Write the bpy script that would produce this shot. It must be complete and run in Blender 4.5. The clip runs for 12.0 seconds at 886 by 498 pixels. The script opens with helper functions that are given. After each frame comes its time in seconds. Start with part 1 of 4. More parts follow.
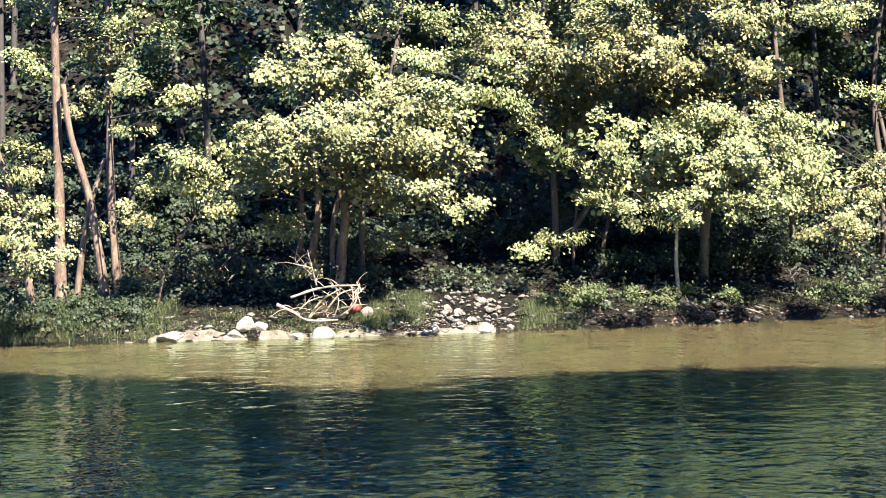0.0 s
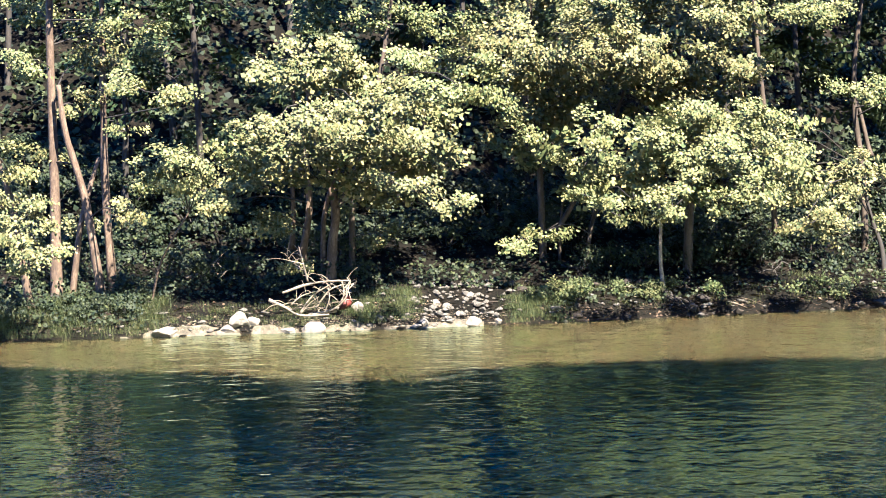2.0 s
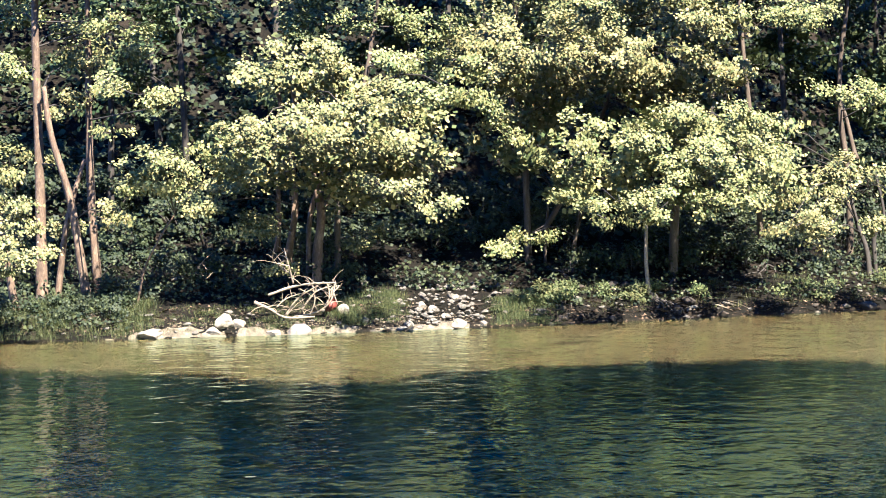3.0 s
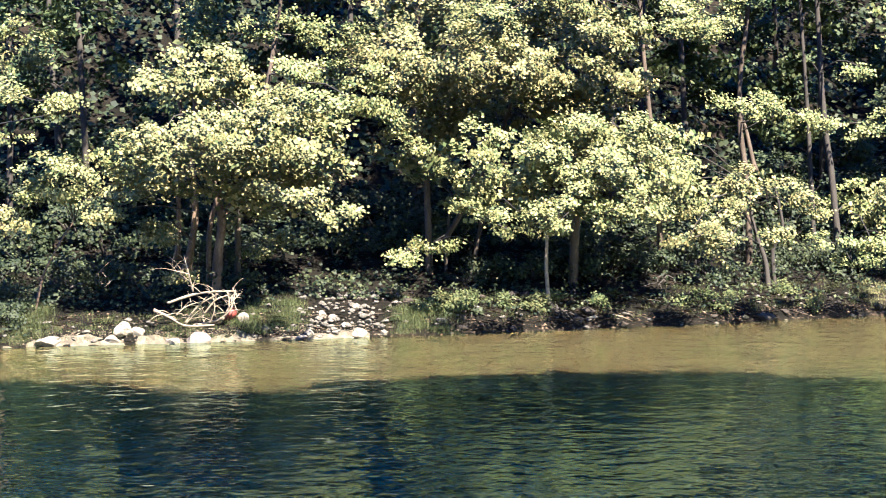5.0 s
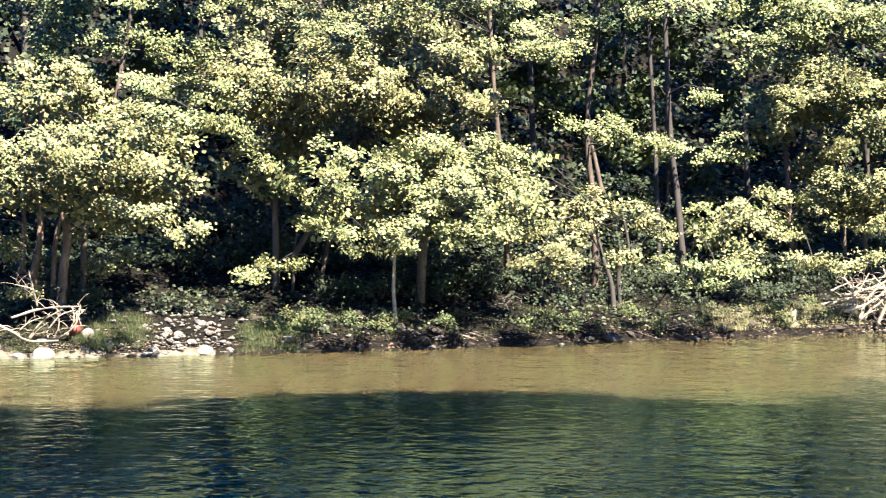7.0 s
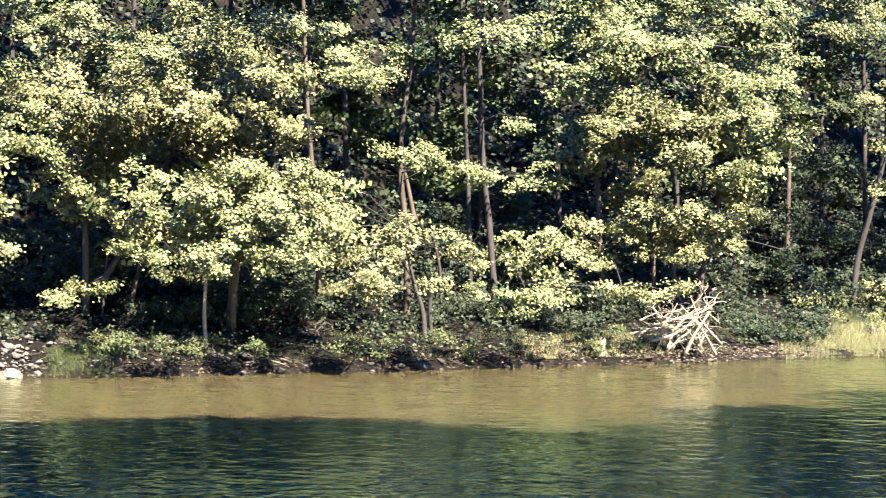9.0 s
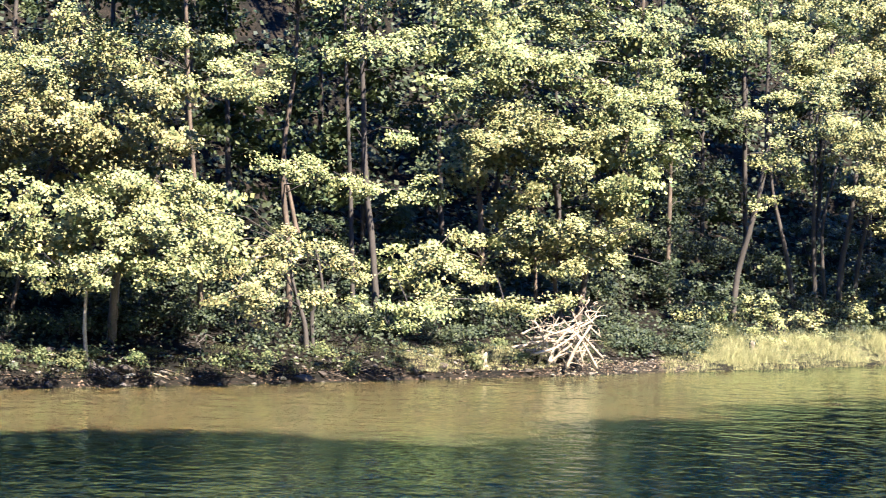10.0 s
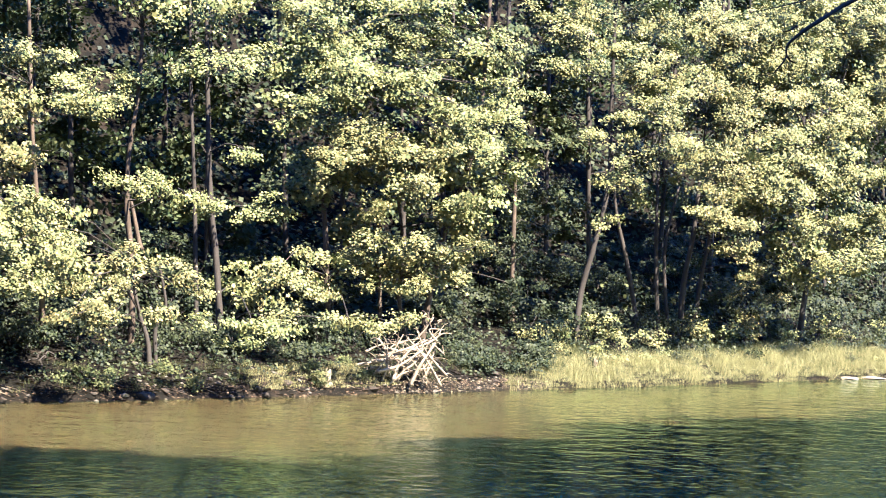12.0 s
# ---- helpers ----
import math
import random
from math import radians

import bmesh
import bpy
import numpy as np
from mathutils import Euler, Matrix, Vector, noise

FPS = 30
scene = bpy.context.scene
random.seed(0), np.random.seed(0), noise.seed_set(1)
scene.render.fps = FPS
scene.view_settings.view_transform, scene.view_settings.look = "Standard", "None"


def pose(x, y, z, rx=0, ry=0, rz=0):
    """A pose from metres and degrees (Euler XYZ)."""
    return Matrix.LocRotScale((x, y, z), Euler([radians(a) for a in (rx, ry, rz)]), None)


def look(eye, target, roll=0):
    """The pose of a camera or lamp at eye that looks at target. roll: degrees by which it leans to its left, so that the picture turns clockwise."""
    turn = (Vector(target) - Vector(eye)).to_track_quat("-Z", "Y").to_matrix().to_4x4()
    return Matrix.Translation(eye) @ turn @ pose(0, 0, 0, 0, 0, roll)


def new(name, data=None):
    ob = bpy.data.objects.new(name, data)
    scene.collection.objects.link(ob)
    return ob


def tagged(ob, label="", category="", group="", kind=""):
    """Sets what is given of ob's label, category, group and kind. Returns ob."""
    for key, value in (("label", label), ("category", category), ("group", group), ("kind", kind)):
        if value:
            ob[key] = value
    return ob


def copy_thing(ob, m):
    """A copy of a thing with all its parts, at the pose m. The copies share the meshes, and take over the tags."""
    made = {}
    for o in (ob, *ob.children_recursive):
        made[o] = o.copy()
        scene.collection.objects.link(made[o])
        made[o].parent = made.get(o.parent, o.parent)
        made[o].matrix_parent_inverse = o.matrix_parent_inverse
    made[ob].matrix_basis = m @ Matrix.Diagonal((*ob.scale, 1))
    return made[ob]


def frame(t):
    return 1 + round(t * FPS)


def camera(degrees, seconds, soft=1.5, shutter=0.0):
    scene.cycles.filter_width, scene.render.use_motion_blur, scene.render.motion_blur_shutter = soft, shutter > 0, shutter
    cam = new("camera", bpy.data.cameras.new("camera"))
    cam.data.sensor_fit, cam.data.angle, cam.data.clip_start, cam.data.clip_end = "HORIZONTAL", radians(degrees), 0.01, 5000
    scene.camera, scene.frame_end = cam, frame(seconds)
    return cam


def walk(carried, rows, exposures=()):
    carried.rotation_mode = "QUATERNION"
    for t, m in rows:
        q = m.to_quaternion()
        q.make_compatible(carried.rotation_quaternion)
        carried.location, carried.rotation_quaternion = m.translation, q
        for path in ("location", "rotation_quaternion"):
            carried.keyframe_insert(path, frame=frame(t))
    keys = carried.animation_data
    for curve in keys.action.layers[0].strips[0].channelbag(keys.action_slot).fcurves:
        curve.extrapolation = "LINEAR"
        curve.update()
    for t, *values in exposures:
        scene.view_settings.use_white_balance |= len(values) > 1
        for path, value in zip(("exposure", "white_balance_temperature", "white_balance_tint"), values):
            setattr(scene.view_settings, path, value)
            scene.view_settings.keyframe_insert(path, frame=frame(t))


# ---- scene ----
# ---- the camera: seconds, x, y, heading, pitch and lean in degrees ----
EYE_HEIGHT = 4.2
PATH = [
    (0, 0.0, 1.194, 0.000, -1.999, -0.905),
    (0.5, 0.0, 0.725, 0.057, -2.033, -1.018),
    (1, 0.0, 0.294, 0.124, -2.058, -1.125),
    (1.5, 0.0, 0.069, 0.188, -2.071, -1.175),
    (2, 0.0, -0.037, 0.258, -2.065, -1.180),
    (2.5, 0.0, -0.050, 0.373, -2.046, -1.155),
    (4.5, 0.0, 0.000, 2.073, -1.894, -0.770),
    (5, 0.0, 0.000, 2.855, -1.844, -0.653),
    (5.5, 0.0, 0.000, 3.610, -1.788, -0.510),
    (6, 0.0, 0.000, 4.523, -1.692, -0.295),
    (6.5, 0.0, 0.000, 5.359, -1.583, -0.080),
    (7, 0.0, 0.000, 6.333, -1.427, 0.192),
    (9, 0.0, 0.000, 10.611, -0.780, 0.990),
    (9.5, 0.0, 0.000, 11.914, -0.615, 1.171),
    (10, 0.0, 0.000, 13.288, -0.428, 1.290),
    (10.5, 0.0, 0.000, 14.340, -0.288, 1.406),
    (11, 0.0, 0.000, 15.376, -0.149, 1.493),
    (11.5, 0.0, 0.000, 16.134, -0.037, 1.555),
    (12, 0.0, 0.000, 16.819, 0.060, 1.590),
]


def eye_pose(x, y, heading, pitch, lean):
    return (Matrix.Translation((x, y, EYE_HEIGHT)) @ Matrix.Rotation(-radians(heading), 4, "Z")
            @ Matrix.Rotation(radians(90 + pitch), 4, "X") @ Matrix.Rotation(radians(lean), 4, "Z"))


cam = camera(20.00, 12.0, soft=1.0, shutter=0.3)
walk(cam, [(t, eye_pose(x, y, h, p, l)) for t, x, y, h, p, l in PATH], exposures=[(0, 4.18, 3760, 12), (12, 4.40, 3880, 15)])

# ---- daylight: a clear sky and the sun behind the near bank ----
SUN_HEIGHT, SUN_SIDE = 52, 29          # degrees above the horizon; degrees to the right of straight behind
sky_world = bpy.data.worlds.new("daylight")
scene.world = sky_world
sky_world.use_nodes = True
wn = sky_world.node_tree
sky = wn.nodes.new("ShaderNodeTexSky")
sky.sky_type, sky.sun_disc = "NISHITA", False
sky.altitude, sky.air_density, sky.dust_density, sky.ozone_density = 300, 0.8, 0.03, 3.5      # thin, clear mountain air
sky.sun_elevation, sky.sun_rotation = radians(SUN_HEIGHT), radians(180 - SUN_SIDE)
wn.nodes["Background"].inputs[1].default_value = 0.048
wn.links.new(sky.outputs[0], wn.nodes["Background"].inputs[0])
SUN_WAY = Vector((math.sin(radians(SUN_SIDE)) * math.cos(radians(SUN_HEIGHT)),
                  -math.cos(radians(SUN_SIDE)) * math.cos(radians(SUN_HEIGHT)), math.sin(radians(SUN_HEIGHT))))
sun_lamp = bpy.data.lights.new("sun", "SUN")
sun_lamp.energy, sun_lamp.angle, sun_lamp.color = 5.0, radians(0.53), (1.0, 0.63, 0.255)
sun = new("sun", sun_lamp)
sun.matrix_world = look(SUN_WAY * 100, (0, 0, 0))


# ---- materials ----
def material(name, rough=0.8, spec=0.3):
    m = bpy.data.materials.new(name)
    m.use_nodes = True
    p = m.node_tree.nodes["Principled BSDF"]
    p.inputs["Roughness"].default_value = rough
    p.inputs["Specular IOR Level"].default_value = spec
    return m, m.node_tree, p


def add(nt, kind, **values):
    n = nt.nodes.new(kind)
    for k, v in values.items():
        n.inputs[k].default_value = v
    return n


def ramp(nt, source, stops):
    r = nt.nodes.new("ShaderNodeValToRGB")
    while len(r.color_ramp.elements) < len(stops):
        r.color_ramp.elements.new(0.5)
    for e, (at, c) in zip(r.color_ramp.elements, stops):
        e.position, e.color = at, (*c, 1)
    nt.links.new(source, r.inputs[0])
    return r.outputs[0]


def coords(nt, scale=(1, 1, 1)):
    c = nt.nodes.new("ShaderNodeTexCoord")
    m = nt.nodes.new("ShaderNodeMapping")
    m.inputs["Scale"].default_value = scale
    nt.links.new(c.outputs["Object"], m.inputs[0])
    return m.outputs[0]


def speckled(name, stops, scale, stretch=(1, 1, 1), rough=0.85, bump=0.3, fine=6.0, spec=0.2, step=0.02):
    """A surface with two sizes of grain: broad stains and fine relief."""
    m, nt, p = material(name, rough, spec)
    at = coords(nt, stretch)
    broad = add(nt, "ShaderNodeTexNoise", Scale=scale, Detail=6.0, Roughness=0.65)
    small = add(nt, "ShaderNodeTexNoise", Scale=scale * fine, Detail=5.0, Roughness=0.7)
    mix = nt.nodes.new("ShaderNodeMath")
    mix.operation = "MULTIPLY_ADD"
    mix.inputs[1].default_value = 0.45
    half = nt.nodes.new("ShaderNodeMath")
    half.operation = "MULTIPLY"
    half.inputs[1].default_value = 0.55
    for n in (broad, small):
        nt.links.new(at, n.inputs["Vector"])
    nt.links.new(broad.outputs[0], half.inputs[0])
    nt.links.new(small.outputs[0], mix.inputs[0])
    nt.links.new(half.outputs[0], mix.inputs[2])
    nt.links.new(ramp(nt, mix.outputs[0], stops), p.inputs["Base Color"])
    b = add(nt, "ShaderNodeBump", Strength=bump, Distance=step)
    nt.links.new(mix.outputs[0], b.inputs["Height"])
    nt.links.new(b.outputs[0], p.inputs["Normal"])
    return m


def leafy(name, dark, light, through_light, share=0.3, rough=0.45, few=0.55):
    """Leaves: each island its own green, light coming through the blade."""
    m, nt, p = material(name, rough, 0.10)
    g = nt.nodes.new("ShaderNodeNewGeometry")
    o = nt.nodes.new("ShaderNodeObjectInfo")
    c = ramp(nt, g.outputs["Random Per Island"], [(0.0, dark), (few, [a * 0.6 + b * 0.4 for a, b in zip(dark, light)]), (1.0, light)])
    hue = add(nt, "ShaderNodeHueSaturation")
    shift = nt.nodes.new("ShaderNodeMapRange")
    shift.inputs["To Min"].default_value, shift.inputs["To Max"].default_value = 0.485, 0.512
    nt.links.new(o.outputs["Random"], shift.inputs[0])
    nt.links.new(shift.outputs[0], hue.inputs["Hue"])
    nt.links.new(c, hue.inputs["Color"])
    nt.links.new(hue.outputs[0], p.inputs["Base Color"])
    t = add(nt, "ShaderNodeBsdfTranslucent", Color=(*through_light, 1))
    mix = add(nt, "ShaderNodeMixShader", Fac=share)
    nt.links.new(p.outputs[0], mix.inputs[1])
    nt.links.new(t.outputs[0], mix.inputs[2])
    nt.links.new(mix.outputs[0], nt.nodes["Material Output"].inputs[0])
    return m


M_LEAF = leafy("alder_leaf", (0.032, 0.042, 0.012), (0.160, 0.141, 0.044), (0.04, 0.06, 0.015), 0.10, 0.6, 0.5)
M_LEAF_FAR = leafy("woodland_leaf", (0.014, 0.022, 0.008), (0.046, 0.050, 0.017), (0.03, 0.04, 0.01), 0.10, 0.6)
# Undergrowth leaf: the shade under the trees is put into its dark colour
M_LEAF_SHADED = leafy("shaded_shrub_leaf", (0.004, 0.007, 0.003), (0.042, 0.046, 0.015), (0.02, 0.03, 0.01), 0.06, 0.6, 0.88)
# Grass tones: half-shade is put into the dark one, sunlight into the pale
M_GRASS = leafy("grass_blade", (0.020, 0.028, 0.008), (0.075, 0.072, 0.022), (0.04, 0.055, 0.015), 0.2, 0.6)
M_GRASS_SUNLIT = leafy("pale_grass_blade", (0.07, 0.072, 0.024), (0.25, 0.220, 0.090), (0.12, 0.12, 0.04), 0.2, 0.6)
# Lit trunks get pale bark, shaded ones brown and dark: light put into colour
M_BARK = speckled("pale_bark", [(0.3, (0.014, 0.010, 0.006)), (0.5, (0.055, 0.037, 0.022)), (0.72, (0.15, 0.108, 0.066))], 5, (1, 1, 0.4), bump=0.9)
M_BARK_MID = speckled("brown_bark", [(0.25, (0.010, 0.008, 0.005)), (0.5, (0.034, 0.025, 0.016)), (0.75, (0.085, 0.064, 0.042))], 7, (1, 1, 0.35), bump=0.5)
M_BARK_DARK = speckled("dark_bark", [(0.25, (0.007, 0.006, 0.005)), (0.55, (0.022, 0.018, 0.014)), (0.8, (0.055, 0.046, 0.035))], 7, (1, 1, 0.3), bump=0.6)
# Bark of the hanging branch: its shaded, black look is put into the colour
M_BARK_SHADED = speckled("shaded_bark", [(0.3, (0.005, 0.004, 0.004)), (0.7, (0.020, 0.017, 0.014))], 9, (1, 1, 0.4), bump=0.6)
M_DRIFT = speckled("bleached_wood", [(0.3, (0.035, 0.026, 0.016)), (0.5, (0.125, 0.098, 0.064)), (0.7, (0.25, 0.202, 0.138))], 6, (1, 1, 1), bump=0.4)
M_ROCK = speckled("river_rock", [(0.3, (0.04, 0.033, 0.024)), (0.5, (0.10, 0.084, 0.062)), (0.7, (0.20, 0.170, 0.128))], 3.5, bump=0.5)
M_STONE = speckled("dull_stone", [(0.3, (0.012, 0.010, 0.008)), (0.5, (0.042, 0.036, 0.028)), (0.70, (0.17, 0.147, 0.112))], 5, bump=0.5)
# Earth darkened to near black: the shade under the crowns is in its colour
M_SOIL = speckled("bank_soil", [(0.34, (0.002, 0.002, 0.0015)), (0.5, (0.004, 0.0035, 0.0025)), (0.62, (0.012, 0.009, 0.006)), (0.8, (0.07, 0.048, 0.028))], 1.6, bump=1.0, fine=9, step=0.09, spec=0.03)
M_LITTER = leafy("twig_litter", (0.010, 0.008, 0.005), (0.10, 0.068, 0.040), (0.02, 0.015, 0.01), 0.02, 0.9, 0.85)
M_SAND = leafy("pale_gravel", (0.035, 0.029, 0.018), (0.15, 0.125, 0.078), (0.02, 0.015, 0.01), 0.01, 0.9)
M_PEBBLE = leafy("brown_gravel", (0.006, 0.005, 0.003), (0.12, 0.085, 0.050), (0.02, 0.015, 0.01), 0.01, 0.9, 0.88)
M_SANDBANK = speckled("pale_sand", [(0.3, (0.012, 0.0095, 0.006)), (0.5, (0.050, 0.041, 0.025)), (0.70, (0.17, 0.139, 0.086))], 5.0, bump=1.0, fine=7, step=0.06)
M_CLOD = speckled("reddish_earth", [(0.3, (0.008, 0.006, 0.004)), (0.5, (0.012, 0.009, 0.006)), (0.72, (0.055, 0.040, 0.025))], 4, bump=0.8)
M_RED = speckled("faded_red_plastic", [(0.3, (0.05, 0.014, 0.009)), (0.7, (0.095, 0.024, 0.015))], 9, rough=0.5, bump=0.1)


def water_material():
    m, nt, p = material("river_water", 1.0, 0.0)
    at = coords(nt)
    # silty tan body by the far bank; farther out, shade put into dark teal
    place = nt.nodes.new("ShaderNodeSeparateXYZ")
    nt.links.new(at, place.inputs[0])

    def sums(op, a, b, c=0.0):
        n = nt.nodes.new("ShaderNodeMath")
        n.operation = op
        for k, v in enumerate((a, b, c)):
            if isinstance(v, (int, float)):
                n.inputs[k].default_value = v
            else:
                nt.links.new(v, n.inputs[k])
        return n.outputs[0]

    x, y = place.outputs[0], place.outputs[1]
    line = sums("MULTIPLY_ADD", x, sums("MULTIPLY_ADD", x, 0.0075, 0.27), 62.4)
    edge_noise = add(nt, "ShaderNodeTexNoise", Scale=0.11, Detail=4.0)
    nt.links.new(at, edge_noise.inputs["Vector"])
    off_bank = sums("MULTIPLY_ADD", edge_noise.outputs[0], 7.0, sums("SUBTRACT", line, y))
    shade_tone = nt.nodes.new("ShaderNodeMapRange")
    shade_tone.inputs["From Min"].default_value, shade_tone.inputs["From Max"].default_value = 18.0, 29.0
    nt.links.new(off_bank, shade_tone.inputs[0])
    streak = add(nt, "ShaderNodeTexNoise", Scale=2.2, Detail=2.0, Roughness=0.6)
    nt.links.new(coords(nt, (0.6, 0.5, 1)), streak.inputs["Vector"])
    veil = add(nt, "ShaderNodeHueSaturation")
    nt.links.new(sums("MULTIPLY_ADD", streak.outputs[0], 2.4, -0.2), veil.inputs["Value"])
    nt.links.new(ramp(nt, shade_tone.outputs[0], [(0.0, (0.043, 0.034, 0.0105)), (0.4, (0.022, 0.022, 0.008)), (1.0, (0.002, 0.021, 0.018))]), veil.inputs["Color"])
    last = None
    for scale, stretch, strength, step in ((0.35, (0.9, 0.8, 1), 0.6, 0.04), (1.2, (1.0, 0.75, 1), 0.9, 0.042), (3.4, (1.0, 0.7, 1), 0.9, 0.022)):
        n = add(nt, "ShaderNodeTexNoise", Scale=scale, Detail=1.5, Roughness=0.5)
        nt.links.new(coords(nt, stretch), n.inputs["Vector"])
        b = add(nt, "ShaderNodeBump", Strength=strength, Distance=step)
        nt.links.new(n.outputs[0], b.inputs["Height"])
        if last:
            nt.links.new(last.outputs[0], b.inputs["Normal"])
        last = b
    # the turbid body, in which sunlight spreads, and over it the gloss of the rippled surface
    p.subsurface_method = "BURLEY"
    p.inputs["Subsurface Weight"].default_value = 1.0
    p.inputs["Subsurface Radius"].default_value = (1.0, 1.0, 0.7)
    p.inputs["Subsurface Scale"].default_value = 2.2
    gloss = add(nt, "ShaderNodeBsdfGlossy", Color=(0.60, 0.74, 0.64, 1), Roughness=0.03)
    bend = add(nt, "ShaderNodeFresnel", IOR=1.333)
    mix = nt.nodes.new("ShaderNodeMixShader")
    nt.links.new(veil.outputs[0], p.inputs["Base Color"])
    nt.links.new(bend.outputs[0], mix.inputs[0])
    nt.links.new(p.outputs[0], mix.inputs[1])
    nt.links.new(gloss.outputs[0], mix.inputs[2])
    for n in (gloss, bend):
        nt.links.new(last.outputs[0], n.inputs["Normal"])
    nt.links.new(mix.outputs[0], nt.nodes["Material Output"].inputs[0])
    return m


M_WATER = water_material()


# ---- meshes ----
def link_mesh(name, mesh, mat, parent=None, label=""):
    mesh.materials.append(mat)
    ob = new(name, mesh)
    if parent:
        ob.parent = parent
    if label:
        ob["label"] = label
    return ob


def polygons(name, verts, size):
    """A mesh of separate faces with `size` corners each, from an (n, size, 3) array."""
    n = len(verts)
    me = bpy.data.meshes.new(name)
    me.vertices.add(n * size)
    me.vertices.foreach_set("co", verts.astype(np.float32).ravel())
    me.loops.add(n * size)
    me.loops.foreach_set("vertex_index", np.arange(n * size, dtype=np.int32))
    me.polygons.add(n)
    me.polygons.foreach_set("loop_start", np.arange(0, n * size, size, dtype=np.int32))
    me.update(calc_edges=True)
    return me


def unit(a):
    return a / np.maximum(np.linalg.norm(a, axis=-1, keepdims=True), 1e-9)


BLADE4 = np.array([(0, 0, 0), (0.6, 0.5, 0.07), (1, 0, 0), (0.6, -0.5, 0.07)])


def blades(rng, places, normals, length, shape):
    """Leaf blades at the places, their faces roughly along the normals."""
    n = len(places)
    normals = unit(normals + rng.normal(0, 0.34, (n, 3)))
    u = unit(np.cross(normals, rng.normal(0, 1, (n, 3))))
    v = np.cross(normals, u)
    s = length * rng.uniform(0.65, 1.25, (n, 1, 1))
    return places[:, None] + s * (shape[None, :, :1] * u[:, None] + shape[None, :, 1:2] * v[:, None] + shape[None, :, 2:] * normals[:, None])


def bough_leaves(rng, centre, rx, ry, rz, per_m2, length, shape, flat=0.5):
    """Leaf sprays in uneven lumps through a bough, thicker to its top and its outside."""
    c = np.array(centre)
    area = math.pi * rx * rz
    lumps = max(3, int(area * 3.0))
    d = unit(rng.normal(0, 1, (lumps, 3))) * rng.uniform(0.2, 1.12, (lumps, 1)) ** 0.6
    d[:, 2] = np.where(d[:, 2] < -0.35, d[:, 2] * flat, d[:, 2])
    heart = d * (rx, ry, rz)
    sprays = max(8, int(area * per_m2 / 7))
    of = rng.integers(0, lumps, sprays)
    spread = 0.075 + 0.10 * min(rx, 1.2)
    turn = rng.normal(0, 0.36, (lumps, 3))
    lump = of
    sp = heart[of] + rng.normal(0, 1, (sprays, 3)) * (spread, spread, spread * 0.55)
    out = unit(sp / (rx, ry, rz) + (0, 0, 0.25))
    of = np.repeat(np.arange(sprays), 7)
    place = c + sp[of] + rng.normal(0, 1, (len(of), 3)) * length * (0.9, 0.9, 0.6)
    normal = out[of] * 0.4 + np.array((0.28, -0.54, 0.58)) + (rng.normal(0, 0.2, (sprays, 3)) + turn[lump])[of]
    return blades(rng, place, normal, length, shape)


def tube(points, radii, sides=8, rough=0.0, seed=0, cap=True):
    """A round limb along the points, swelling and thinning, as a bmesh."""
    bm = bmesh.new()
    add_tube(bm, points, radii, sides, rough, seed, cap)
    return bm


def smooth_line(points, n):
    """Points along a soft curve through the given ones."""
    p = [Vector(q) for q in points]
    if len(p) < 3:
        return [p[0].lerp(p[-1], i / n) for i in range(n + 1)]
    out = []
    for i in range(n + 1):
        s = i / n * (len(p) - 1)
        k = min(int(s), len(p) - 2)
        f = s - k
        a, b, c, d = p[max(k - 1, 0)], p[k], p[k + 1], p[min(k + 2, len(p) - 1)]
        out.append(0.5 * ((2 * b) + (c - a) * f + (2 * a - 5 * b + 4 * c - d) * f * f + (3 * b - a - 3 * c + d) * f ** 3))
    return out


def add_tube(bm, points, radii, sides=8, rough=0.0, seed=0, cap=True):
    rings = []
    side = Vector((1, 0.2, 0))
    for i, q in enumerate(points):
        way = (points[min(i + 1, len(points) - 1)] - points[max(i - 1, 0)]).normalized()
        side = (side - way * side.dot(way)).normalized()
        other = way.cross(side)
        ring = []
        for k in range(sides):
            a = 2 * math.pi * k / sides
            r = radii[i] * (1 + rough * noise.noise((q.x * 3 + seed, q.z * 2 + k * 1.7, q.y + seed * 2.1)))
            ring.append(bm.verts.new(q + side * (r * math.cos(a)) + other * (r * math.sin(a))))
        rings.append(ring)
    for a, b in zip(rings, rings[1:]):
        for k in range(sides):
            bm.faces.new((a[k], a[(k + 1) % sides], b[(k + 1) % sides], b[k]))
    if cap:
        bm.faces.new(rings[-1])
        bm.faces.new(rings[0][::-1])


def part(name, bm, mat, parent, label=""):
    me = bpy.data.meshes.new(name)
    bm.to_mesh(me)
    bm.free()
    for f in me.polygons:
        f.use_smooth = True
    return link_mesh(name, me, mat, parent, label)


# ---- the lie of the land ----
def shore(x):
    """Where the far bank meets the water."""
    c = min(max(x, -14.0), 44.0)
    y = 62.365 + 0.26993 * c + 0.0091522 * c * c - 0.0000851117 * c ** 3
    return y + (x - c) * (0.02 if x < c else 0.55)


# Beyond 20 m back, the unseen slope is steepened to keep sky from reflections
RISE = [(-60, -2.6), (-8, -2.2), (-2, -0.7), (-0.4, -0.16), (0, 0.0), (0.2, 0.2), (0.6, 0.46), (1.2, 0.7), (2.2, 0.95), (4, 1.3), (7, 2.1),
        (12, 4.6), (20, 11), (40, 32), (80, 78), (160, 130), (420, 150)]


def near_shore(x):
    """Where the near bank, under the camera, meets the water; it swings forward to the right."""
    return 8 + 1.35 * min(max(x - 5, 0), 40) + 0.55 * max(x - 45, 0)


